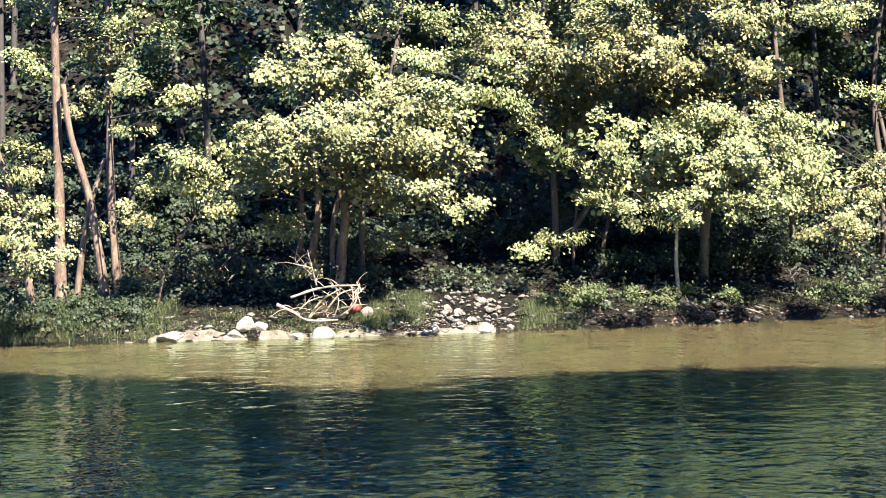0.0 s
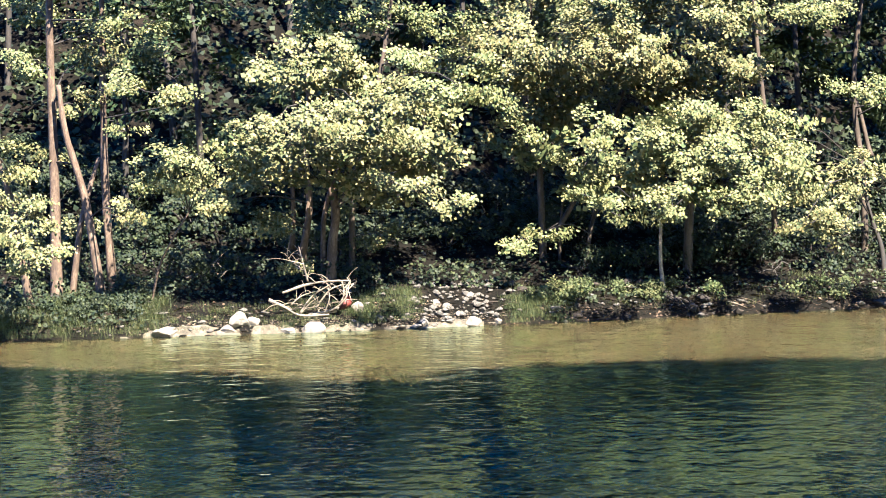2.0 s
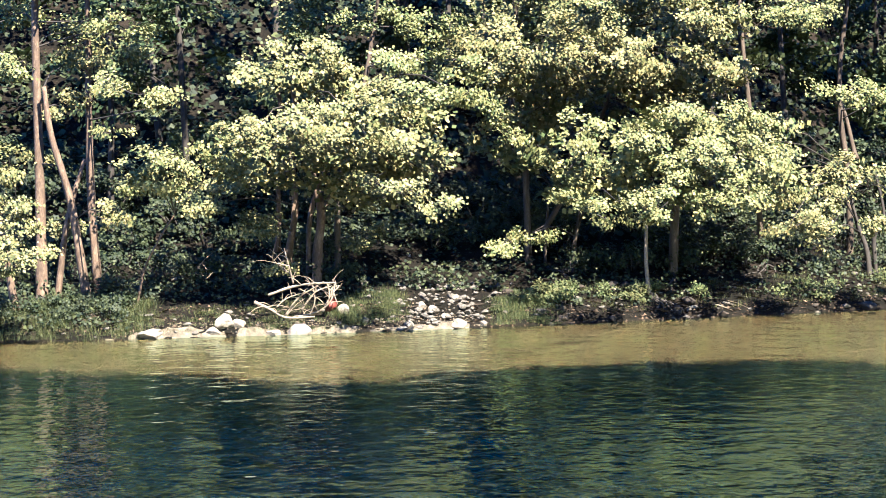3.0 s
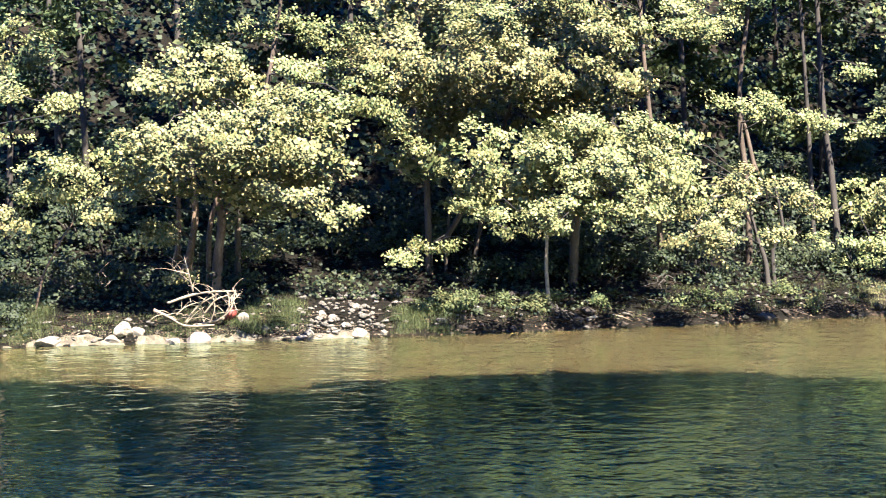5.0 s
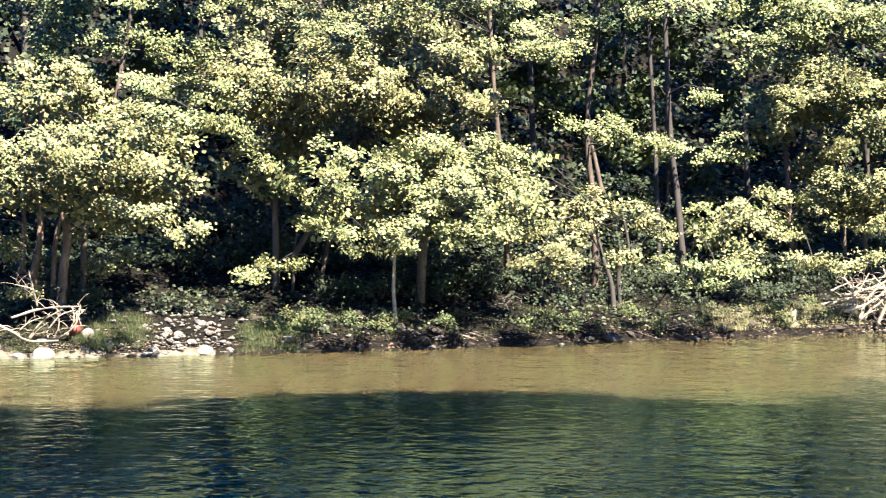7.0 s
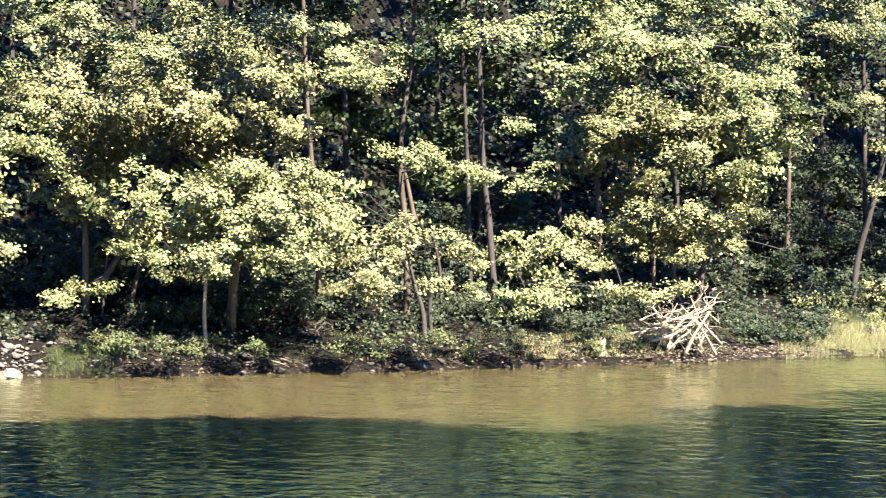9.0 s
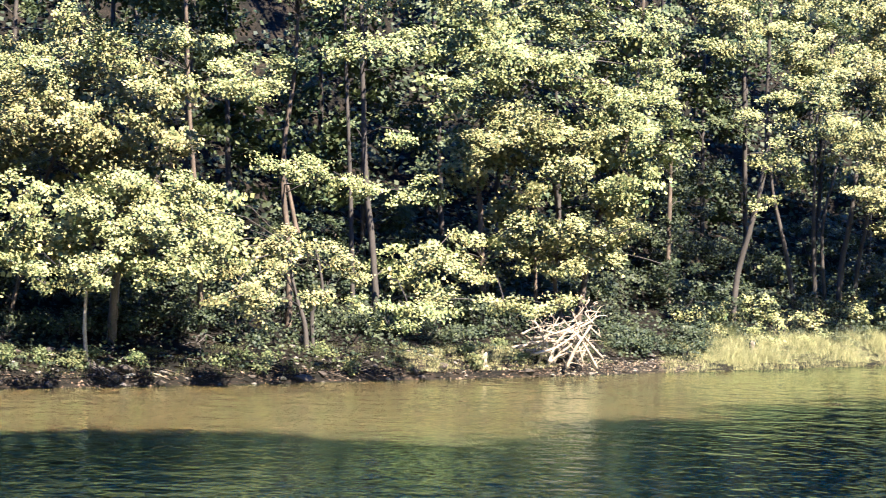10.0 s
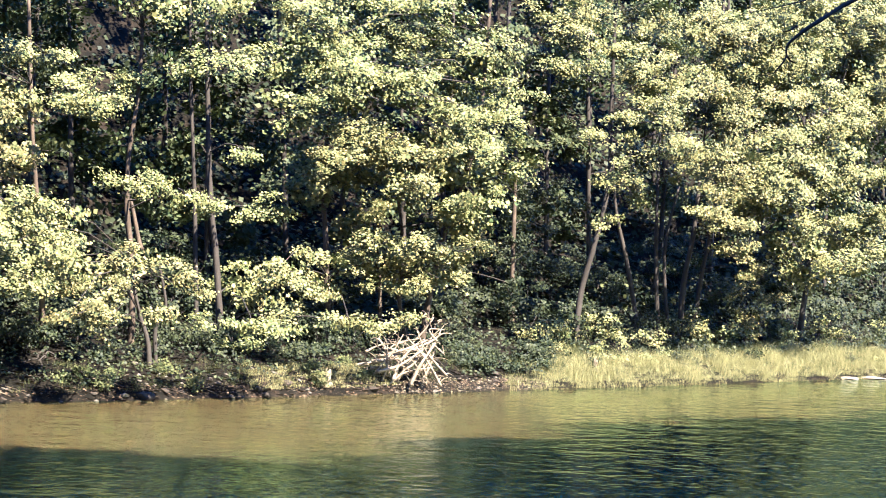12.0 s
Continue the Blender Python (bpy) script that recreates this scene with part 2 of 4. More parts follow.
# The unseen hill behind the camera is raised to cut skylight
NEAR_RISE = [(-420, 60), (-60, 38), (-20, 11), (-9.5, 3.2), (-8, 2.7), (-6.5, 2.5), (-3, 1.6), (0, 0), (3, -1.2), (6, -2.2)]


def ground_height(x, y):
    b = y - shore(x)
    z = float(np.interp(b, [r[0] for r in RISE], [r[1] for r in RISE]))
    v = y - near_shore(x)
    if v < 6:
        z = max(z, float(np.interp(v, [r[0] for r in NEAR_RISE], [r[1] for r in NEAR_RISE])))
    if b > 0.15:
        z += min(b, 3) * 0.10 * noise.noise((x * 0.7, y * 0.7, 1.3)) + min(b, 1) * 0.10 * noise.noise((x * 2.3, y * 2.3, 5.1))
    elif b > -0.5:
        z += 0.05 * noise.noise((x * 1.9, y * 1.9, 5.1))
    return z


def build_ground():
    xs = sorted({*range(-420, -20, 20), *[-20 + 0.4 * i for i in range(175)], *range(50, 430, 20)})
    near = [-420, -250, -120, -60, -40, -30, -20, -14, -10, -8, -6.5, -5, -3, -1.5, 0, 1.5, 3, 6]
    back = [-8, -3, -1.2, -0.6, -0.3, -0.1, 0.05, 0.2, 0.4, 0.65, 0.9, 1.2, 1.6, 2, 2.5, 3, 3.6, 4.3, 5, 6, 7, 8.5, 10, 12, 14, 17, 20, 25, 32, 40, 55, 80, 120, 200, 420]
    verts = [(x, near_shore(x) + v, ground_height(x, near_shore(x) + v)) for v in near for x in xs]
    verts += [(x, shore(x) + v, ground_height(x, shore(x) + v)) for v in back for x in xs]
    w = len(xs)
    faces = [(r * w + i, r * w + i + 1, (r + 1) * w + i + 1, (r + 1) * w + i) for r in range(len(near) + len(back) - 1) for i in range(w - 1)]
    me = bpy.data.meshes.new("ground")
    me.from_pydata(verts, [], faces)
    for f in me.polygons:
        f.use_smooth = True
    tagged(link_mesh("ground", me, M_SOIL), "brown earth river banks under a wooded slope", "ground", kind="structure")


build_ground()

bm = bmesh.new()
bmesh.ops.create_grid(bm, x_segments=2, y_segments=2, size=1)
for v in bm.verts:
    v.co = Vector((v.co.x * 420, 200 + v.co.y * 196, 0))
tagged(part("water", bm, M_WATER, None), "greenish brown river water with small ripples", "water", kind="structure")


def sand_strip(x0, x1, wide, label):
    """Sand washed up along the water, thinning out to ragged ends."""
    n, rows = int((x1 - x0) / 0.12), 9
    verts, faces = [], []
    for i in range(n + 1):
        x = x0 + (x1 - x0) * i / n
        taper = min(1.0, (x - x0) / 0.8, (x1 - x) / 0.8)
        w = wide * taper * (0.75 + 0.7 * noise.noise((x * 0.9, 3.0, 0.5)) + 0.25 * noise.noise((x * 3.7, 1.0, 0.5)))
        for j in range(rows):
            f = j / (rows - 1)
            y = shore(x) - 0.14 + (max(w, 0.02) + 0.14) * f
            verts.append((x, y, ground_height(x, y) + 0.035 * math.sin(math.pi * min(1, f + 0.05)) * max(taper, 0) + 0.05 * noise.noise((x * 4, y * 4, 7.0)) - (0.04 if j == rows - 1 else 0)))
    for i in range(n):
        for j in range(rows - 1):
            a = i * rows + j
            faces.append((a, a + rows, a + rows + 1, a + 1))
    me = bpy.data.meshes.new("sand")
    me.from_pydata(verts, [], faces)
    for f in me.polygons:
        f.use_smooth = True
    return tagged(link_mesh("sand", me, M_SANDBANK), label, "sand", kind="stuff")


sand_strip(-7.6, -1.2, 0.26, "pale sunlit sand washed up between the boulders")
sand_strip(-1.4, 1.8, 0.18, "thin strip of pale sand below the stones")


# ---- trees of the far bank ----
TREE_COUNT = [0]


def river_tree(base, stems, boughs, per_m2=560, leaf=0.080, bark=None, leaf_mat=None, label="", top=0, over=0, inner=False, above_water=True):
    """A tree of the far bank: stems as radius and (aside, up) points from the base, boughs as aside, back, up, half width, half height; up counts from the water."""
    TREE_COUNT[0] += 1
    seed = TREE_COUNT[0]
    rng = np.random.default_rng(seed)
    z0 = ground_height(*base)
    tree = new("tree")
    tree.location = (base[0], base[1], z0)
    if above_water:
        stems = [(r, [(a, b - z0) for a, b in pts]) for r, pts in stems]
        boughs = [(x, y, z - z0, rx, rz) for x, y, z, rx, rz in boughs]
    lines = []
    for k, (r, pts) in enumerate(stems):
        p3 = [(a, 0.25 * k + 0.1 * math.sin(a * 3 + i), b) for i, (a, b) in enumerate(pts)]
        if k == 0 or pts[0][1] < 0.6:
            p3[0] = (p3[0][0], p3[0][1], -0.4)
        n = 6 * (len(p3) - 1)
        line = smooth_line(p3, n)
        rad = [0.76 * r * (1.0 - 0.5 * i / n) * (1 + 0.45 * math.exp(-i * 1.1)) for i in range(n + 1)]
        part("trunk", tube(line, rad, 9, 0.25, seed + k), bark or M_BARK_MID, tree)
        lines.append((line, rad))
    b0 = base[1] - shore(base[0])
    for k in range(4 if b0 < 3.6 else 0):                   # roots creep over the bank towards the water
        way, far = rng.uniform(-1.5, 1.5), rng.uniform(0.5, 1.0) * max(b0 - 0.1, 0.6)
        start = stems[k % len(stems)][1][0][0] if stems[k % len(stems)][1][0][1] < 0.6 else 0
        line = []
        for i in range(9):
            f = i / 8
            x, y = start + way * f ** 1.3 + 0.08 * math.sin(i * 1.7 + k), -far * f
            line.append(Vector((x, y, ground_height(base[0] + x, base[1] + y) - z0 + 0.03 * (1 - f) - 0.02 * f)))
        part("root", tube(line, [0.03 * (1 - 0.75 * i / 8) for i in range(9)], 5, 0.5, k + seed), M_BARK_DARK, tree)
    leaves = []
    high = max(b[2] for b in boughs)
    reach = [b[0] for b in boughs if b[2] > high - 3]
    seen = len(boughs)
    for k in range(top * 3):                                # the crown goes on upwards, unseen boughs added to shade the slope
        boughs = boughs + [(rng.uniform(min(reach) - 1.2, max(reach) + 1.2), rng.uniform(-0.5, 4.0) - 0.8 * over, high + rng.uniform(2.2, 10.5), rng.uniform(1.2, 2.0), rng.uniform(0.6, 1.0))]
    for b in [b for b in boughs[:seen] if b[2] > 3.4 - z0] if inner else []:      # shaded boughs inside and behind
        for step in (1.1, 2.3):
            boughs = boughs + [(b[0] + rng.uniform(-0.3, 0.3), b[1] + step + rng.uniform(-0.2, 0.3), b[2] - 0.30 * step + rng.uniform(-0.1, 0.2), b[3] * 1.05, b[4] * 1.1)]
    for k, (x, y, z, rx, rz) in enumerate(boughs):
        c = Vector((x, y, z))
        best = min(((q - c).length + 1.2 * max(0, q.z - c.z), q, rr) for line, rad in lines for q, rr in zip(line, rad))
        q, rr = best[1], best[2]
        mid = q.lerp(c, 0.5) + Vector((0, 0, 0.18 * (q - c).length * (0.5 + 0.5 * math.sin(k * 2.3))))
        line = smooth_line([q, mid, c, c + Vector((rx * 0.5 * math.cos(k), -0.2, rz * 0.4))], 7)
        part("limb", tube(line, [max(0.012, min(rr * 0.4, 0.024) * (1 - 0.8 * i / 7)) for i in range(8)], 4, 0.2, k, False), M_BARK_DARK, tree)
        leaves.append(bough_leaves(rng, (x, y, z), rx * 1.05, 0.75 * max(rx * 0.8, rz), rz * 1.05, *((per_m2, leaf) if k < seen else (160, 0.145)), BLADE4))
    crown = np.concatenate(leaves)
    link_mesh("crown", polygons("crown", crown, crown.shape[1]), leaf_mat or M_LEAF, tree)
    return tagged(tree, label or "leafy riverside alder with slender pale grey trunks", "tree", "trees of the far bank")


river_tree((-9.42, 62.91),
    [(0.20, [(0.0, 0.88), (0.0, 3.74), (-0.02, 6.65), (0.01, 9.96)])],
    [(-0.4, -1.8, 6.7, 0.77, 0.56), (0.6, 0.6, 7.6, 0.84, 0.56), (2.1, -0.7, 7.8, 0.97, 0.56), (-0.6, 0.6, 8.1, 0.97, 0.56), (2.8, 0.3, 7.3, 0.63, 0.49), (0.3, 0.0, 9.1, 1.53, 0.7), (2.2, 0.2, 9.0, 1.25, 0.63)], top=1, over=2.2, inner=False, bark=M_BARK)
river_tree((-8.20, 62.61),
    [(0.16, [(0.0, 0.92), (-0.4, 3.31), (-0.84, 4.98), (-1.0, 6.22)]), (0.12, [(-0.86, 1.04), (-0.55, 2.76), (-0.08, 4.41)])],
    [(-0.6, 0.7, 5.7, 0.76, 0.42), (-0.7, 0.7, 6.7, 0.83, 0.48), (-1.7, 0.7, 4.4, 0.55, 0.42), (0.8, -1.7, 2.9, 0.69, 0.28), (-0.5, 0.6, 2.7, 0.62, 0.28)], top=0, over=1.8, inner=False, bark=M_BARK)
river_tree((-8.03, 63.43),
    [(0.16, [(0.0, 1.04), (-0.15, 2.73), (-0.2, 4.97), (-0.16, 7.48), (-0.14, 9.71)])],
    [(1.4, -3.1, 5.9, 0.98, 0.39), (0.6, -1.7, 6.2, 0.56, 0.42), (1.9, -3.4, 5.6, 0.49, 0.2), (0.6, -1.7, 5.0, 0.49, 0.17), (0.4, 0.6, 7.1, 0.84, 0.49)], top=1, over=2.6, inner=False, bark=M_BARK)
river_tree((-9.87, 61.87),
    [(0.14, [(0.0, 0.88), (-0.41, 3.08), (-0.85, 4.72)])],
    [(-0.0, -2.7, 2.6, 0.82, 0.55), (0.7, -2.8, 2.2, 0.55, 0.41), (-0.4, -0.9, 4.2, 0.68, 0.68), (0.3, -1.8, 3.2, 0.55, 0.34), (-1.0, -1.9, 3.1, 0.96, 0.96), (-1.2, -0.1, 5.5, 0.82, 0.68), (-0.0, -1.8, 1.8, 0.62, 0.27)], top=0, over=1.2, inner=False, bark=M_BARK)
river_tree((-7.05, 62.35),
    [(0.05, [(0.0, 0.77), (0.26, 1.63), (0.66, 2.38), (1.05, 3.0)])],
    [(0.9, -1.8, 4.35, 0.8, 0.35), (2.2, -1.8, 4.3, 0.8, 0.35), (1.0, -1.3, 3.7, 0.97, 0.41), (0.3, -1.4, 4.1, 0.69, 0.3), (1.3, -0.9, 4.2, 0.97, 0.36), (1.8, -0.3, 3.8, 0.83, 0.48), (2.0, -0.8, 4.4, 0.69, 0.3)], top=0, over=1.4, inner=False, bark=M_BARK)
river_tree((-2.62, 63.92),
    [(0.19, [(0.0, 1.14), (0.1, 2.06), (0.17, 3.19), (-0.29, 4.75), (-0.47, 6.44)]), (0.14, [(-0.72, 1.66), (-0.5, 2.92), (-0.55, 4.33), (-0.89, 6.16)]), (0.1, [(-0.96, 1.95), (-0.92, 3.63), (-1.33, 5.05)]), (0.1, [(-0.17, 1.22), (-0.11, 2.91), (0.62, 4.6), (1.49, 6.0)]), (0.08, [(0.11, 2.63), (0.6, 3.61), (1.88, 4.01)])],
    [(-1.1, -1.7, 6.7, 0.92, 0.42), (0.0, -1.8, 6.8, 0.99, 0.45), (1.0, -0.7, 6.5, 0.71, 0.42), (-1.1, -3.8, 5.1, 0.78, 0.4), (0.1, -3.9, 5.0, 1.13, 0.5), (-0.8, -3.8, 4.5, 1.06, 0.42), (1.0, -3.0, 5.5, 1.06, 0.51), (2.1, -1.7, 5.7, 0.85, 0.57), (1.4, -3.3, 4.8, 0.99, 0.5), (2.5, -2.6, 4.6, 0.71, 0.5), (0.4, -2.8, 4.3, 0.99, 0.4), (2.3, -3.8, 3.4, 0.71, 0.28), (3.2, -3.9, 3.1, 0.71, 0.25)] + [(1.5, -2.3, 3.8, 0.85, 0.34), (-1.9, -2.5, 4.1, 0.85, 0.4), (-2.0, -2.6, 4.8, 0.57, 0.28), (2.6, -1.2, 4.1, 0.71, 0.35), (-1.7, -2.0, 2.6, 0.71, 0.5), (-2.2, -2.6, 3.3, 0.85, 0.5), (-1.3, -1.7, 2.7, 0.64, 0.4), (-0.9, -1.3, 1.6, 0.5, 0.28), (1.2, 2.1, 2.3, 0.85, 0.57), (0.8, 1.2, 3.0, 0.85, 0.42)], top=0, over=2.2, inner=True, bark=M_BARK)
river_tree((-2.08, 65.04),
    [(0.12, [(0.0, 1.44), (0.11, 3.6), (0.79, 6.17), (1.27, 8.9)])],
    [(2.4, -3.0, 5.9, 1.01, 0.43), (3.2, -3.5, 5.8, 0.86, 0.4), (1.4, -1.5, 6.7, 0.86, 0.5), (2.4, -1.2, 6.7, 0.86, 0.43), (1.0, 0.2, 7.8, 1.3, 0.65), (2.7, 0.7, 7.6, 1.15, 0.58), (-0.5, -0.1, 7.9, 1.15, 0.65), (3.8, -3.3, 5.5, 0.5, 0.26), (3.5, -0.9, 6.5, 0.72, 0.43), (0.1, 0.0, 9.0, 1.73, 0.72), (2.7, 0.7, 9.1, 1.73, 0.72)], top=6, over=3.2, inner=False)
river_tree((6.84, 67.21),
    [(0.19, [(0.0, 0.73), (0.06, 2.1), (0.21, 3.88), (0.45, 5.36)]), (0.09, [(-2.81, 1.15), (-2.53, 2.31), (-2.34, 2.89), (-2.02, 3.92)]), (0.07, [(-3.41, 1.17), (-3.36, 2.19), (-3.23, 3.5)])],
    [(-2.8, -3.7, 4.8, 0.74, 0.52), (-2.9, -2.8, 3.9, 0.67, 0.6), (-1.1, -3.7, 4.8, 0.82, 0.67), (0.3, -2.6, 5.3, 1.04, 0.52), (1.1, -2.8, 5.1, 1.04, 0.52), (2, -2.4, 4.9, 0.82, 0.52), (0.9, -3.6, 4.1, 1.19, 0.6), (2.2, -3.1, 4, 1.04, 0.6), (-0.3, -3.7, 3.9, 0.89, 0.67), (-1.3, -2.6, 3.9, 0.67, 0.52), (-2.8, -5.3, 3.1, 0.82, 0.42), (-1.9, -5.7, 3.1, 0.82, 0.45), (-0.9, -5.3, 2.9, 0.6, 0.45)] + [(0.3, -4.5, 3, 0.89, 0.52), (1.4, -4.4, 3.2, 0.89, 0.52), (-2.2, -5.8, 2.7, 0.6, 0.27), (-4.3, -2.6, 4.8, 0.6, 0.42), (2.8, -1.6, 3.1, 0.74, 0.45), (-4.7, -3.2, 2.0, 0.6, 0.42), (-3.9, -3.2, 2.3, 0.6, 0.5)], top=0, over=2.6, inner=True)
river_tree((6.05, 65.31),
    [(0.08, [(0.0, 0.65), (-0.09, 1.52), (-0.07, 2.46), (-0.17, 3.47)])],
    [(-0.1, -0.9, 2.6, 0.43, 0.23), (-0.4, -0.9, 3.3, 0.58, 0.36)], top=0, over=1.0, inner=False, bark=M_DRIFT, label="slender pale-barked alder leaning over the bank")
river_tree((12.47, 68.99),
    [(0.11, [(0.0, 0.64), (-0.08, 1.5), (-0.34, 2.29), (-0.67, 3.71)]), (0.09, [(0.26, 1.02), (0.18, 1.81), (0.44, 2.43), (0.19, 3.7)])],
    [(-2.5, -4.8, 2.7, 0.94, 0.47), (-1.2, -2.7, 3.7, 0.79, 0.47), (-0.7, -4.2, 3.3, 0.94, 0.55), (-1.8, -5, 2.4, 0.94, 0.39), (0, -4.2, 3, 0.79, 0.38), (-0.5, -4.8, 2.4, 0.86, 0.35), (-3.1, -6, 2.4, 0.79, 0.28), (-2.1, -5.2, 2, 0.63, 0.19), (-3.1, -2.3, 3.7, 0.79, 0.63), (-3.2, -1.4, 4.8, 0.79, 0.63)], top=0, over=2.0, inner=True, bark=M_BARK_DARK)
river_tree((2.99, 67.25),
    [(0.13, [(0.0, 2.01), (-0.05, 3.94), (-0.14, 5.72), (-0.27, 9.27)]), (0.09, [(0.38, 2.15), (1.79, 4.66), (2.6, 7.21), (2.94, 9.61)])],
    [(-1.2, -2.2, 7.4, 1.04, 0.67), (-0.4, -2.8, 6.4, 0.89, 0.52), (0.3, -3.1, 6.9, 1.04, 0.6), (1.1, -3.2, 7.4, 1.04, 0.67), (2.1, -2.9, 6.9, 1.04, 0.6), (3.1, -2.2, 6.5, 0.89, 0.52), (2.9, -0.8, 7.9, 1.34, 0.6), (4.3, -2.6, 7.0, 0.89, 0.67), (4.6, -1.8, 7.9, 1.04, 0.6), (0.9, -1.9, 6.2, 0.89, 0.45), (2.4, -1.9, 6.2, 0.45, 0.3), (0.2, 0.1, 8.5, 1.64, 0.6), (3.4, 1.2, 9.0, 1.94, 0.74)] + [(0.2, -1.7, 5.5, 0.67, 0.45), (-0.9, -2.4, 5.3, 0.6, 0.27), (5.3, -1.5, 6.4, 0.74, 0.6), (1.8, 2.1, 5.6, 1.04, 0.6), (4.0, 1.9, 5.9, 0.89, 0.52)], top=5, over=4.0, inner=True)
river_tree((9.53, 68.89),
    [(0.12, [(0.0, 1.04), (-0.23, 4.32), (-0.49, 7.1), (-0.7, 10.96)])],
    [(-3.1, -4.1, 8.5, 1.09, 0.62), (-1.9, -3.6, 9.0, 1.09, 0.62), (-0.1, -4.0, 8.0, 1.09, 0.62), (0.8, -3.6, 7.8, 0.78, 0.47), (-0.6, -2.9, 9.1, 0.94, 0.55), (-3.7, -3.3, 9.2, 1.09, 0.55), (-4.8, -4.4, 8.1, 1.09, 0.62), (-7.0, -4.0, 9.1, 0.94, 0.62)], top=2, over=3.2, inner=False)
river_tree((12.30, 71.11),
    [(0.13, [(0.0, 0.78), (-0.05, 3.69), (-0.22, 5.14), (-0.21, 6.75), (-0.03, 8.36), (0.06, 10.29)]), (0.1, [(0.23, 4.01), (-0.01, 5.14), (-0.25, 5.94)])],
    [(-1.4, -2.4, 5.8, 0.81, 0.4), (-0.2, -2.6, 5.7, 0.97, 0.49), (0.9, -2.5, 5.6, 0.97, 0.39), (2.0, -2.0, 5.3, 0.65, 0.32), (-1.6, -1.6, 8.1, 1.13, 0.57), (-2.4, -2.0, 8.3, 0.97, 0.65), (-0.6, -0.3, 8.7, 0.97, 0.49)], top=4, over=4.2, inner=False)
river_tree((15.17, 72.27),
    [(0.15, [(0.0, 1.44), (-0.24, 3.76), (-0.47, 5.74), (-0.6, 8.21), (-0.73, 11.33)]), (0.1, [(-0.7, 1.78), (-0.92, 5.73), (-1.1, 8.68), (-1.19, 11.3)])],
    [(0.7, -1.5, 9.4, 1.0, 0.5), (-0.8, -2.9, 9.2, 1.16, 0.42), (-1.7, -3.3, 9.1, 0.66, 0.27), (0.3, -1.6, 6.9, 0.66, 0.43), (1.4, 0.7, 5.3, 1.0, 0.66), (1.1, 0.5, 11.2, 1.83, 0.66), (-1.6, -0.7, 11.3, 1.83, 0.66), (0.7, 1.1, 3.1, 0.83, 1.0), (-0.9, -5.6, 1.6, 0.6, 0.35), (-0.3, -5.4, 2.1, 0.7, 0.4), (-1.5, -5.7, 2.1, 0.6, 0.35), (0.6, -4.6, 2.0, 0.6, 0.4)], top=3, over=4.0, inner=False, bark=M_BARK_DARK)
river_tree((18.86, 74.14),
    [(0.14, [(0.0, 1.75), (-0.17, 4.5), (-0.27, 6.04), (-0.16, 8.44)]), (0.1, [(2.64, 1.38), (2.28, 2.79), (2.34, 4.55), (1.97, 6.64)]), (0.09, [(1.78, 1.39), (1.6, 4.53), (1.57, 5.58)]), (0.08, [(0.1, 0.8), (-0.25, 1.5), (-0.6, 2.2)]), (0.07, [(-0.3, 0.9), (-0.6, 1.5), (-0.85, 2.0)])],
    [(0.1, -1.7, 7.5, 0.86, 0.6), (1.1, -2.1, 7.5, 1.2, 0.6), (2.5, -1.6, 7.3, 1.03, 0.6), (0.4, -1.9, 6.9, 0.86, 0.52), (1.9, -2.2, 6.2, 0.86, 0.52), (-0.6, -2.1, 6.7, 0.86, 0.69), (3.4, -2.1, 4.2, 0.95, 0.48), (2.3, -1.6, 4.2, 1.03, 0.6), (1.2, -1.9, 4.4, 0.86, 0.48), (4.1, -0.3, 5.3, 0.86, 0.6), (2.9, -1.7, 3.4, 0.95, 0.38), (1.6, -1.6, 3.2, 0.86, 0.45), (0.5, -1.2, 3.7, 0.77, 0.52)] + [(1.1, -0.9, 5.4, 0.86, 0.52), (-2.7, -4.3, 3.5, 0.77, 0.6), (-2.1, -4.5, 2.9, 0.86, 0.6), (-2.5, -4.7, 2.2, 0.69, 0.38), (-0.6, -4.6, 2.2, 0.95, 0.43), (0.9, -4.5, 2.1, 0.95, 0.42), (-1.1, -2.7, 3.8, 0.69, 0.43)], top=0, over=4.0, inner=True)
river_tree((22.05, 75.25),
    [(0.14, [(0.0, 1.22), (0.58, 4.22), (1.71, 7.81), (2.05, 12.48)])],
    [(0.7, -1.9, 8.5, 1.06, 0.62), (2.5, -0.9, 9.2, 0.97, 0.7), (1.8, -2.0, 7.9, 1.23, 0.62), (2.5, -2.1, 7.0, 0.79, 0.46), (1.1, -2.6, 7.1, 0.88, 0.7), (-3.2, -3.4, 9.5, 1.41, 0.7), (-1.2, -2.4, 9.5, 1.41, 0.62), (1.3, -0.6, 10.4, 1.41, 0.7), (-0.4, -0.8, 10.8, 1.58, 0.7), (-3.7, -2.6, 10.5, 1.41, 0.7), (0.7, -3.2, 5.9, 0.88, 0.62), (-1.6, -1.1, 11.8, 2.64, 0.7), (-4.6, -4.1, 8.6, 0.88, 0.7)], top=5, over=3.4, inner=True)
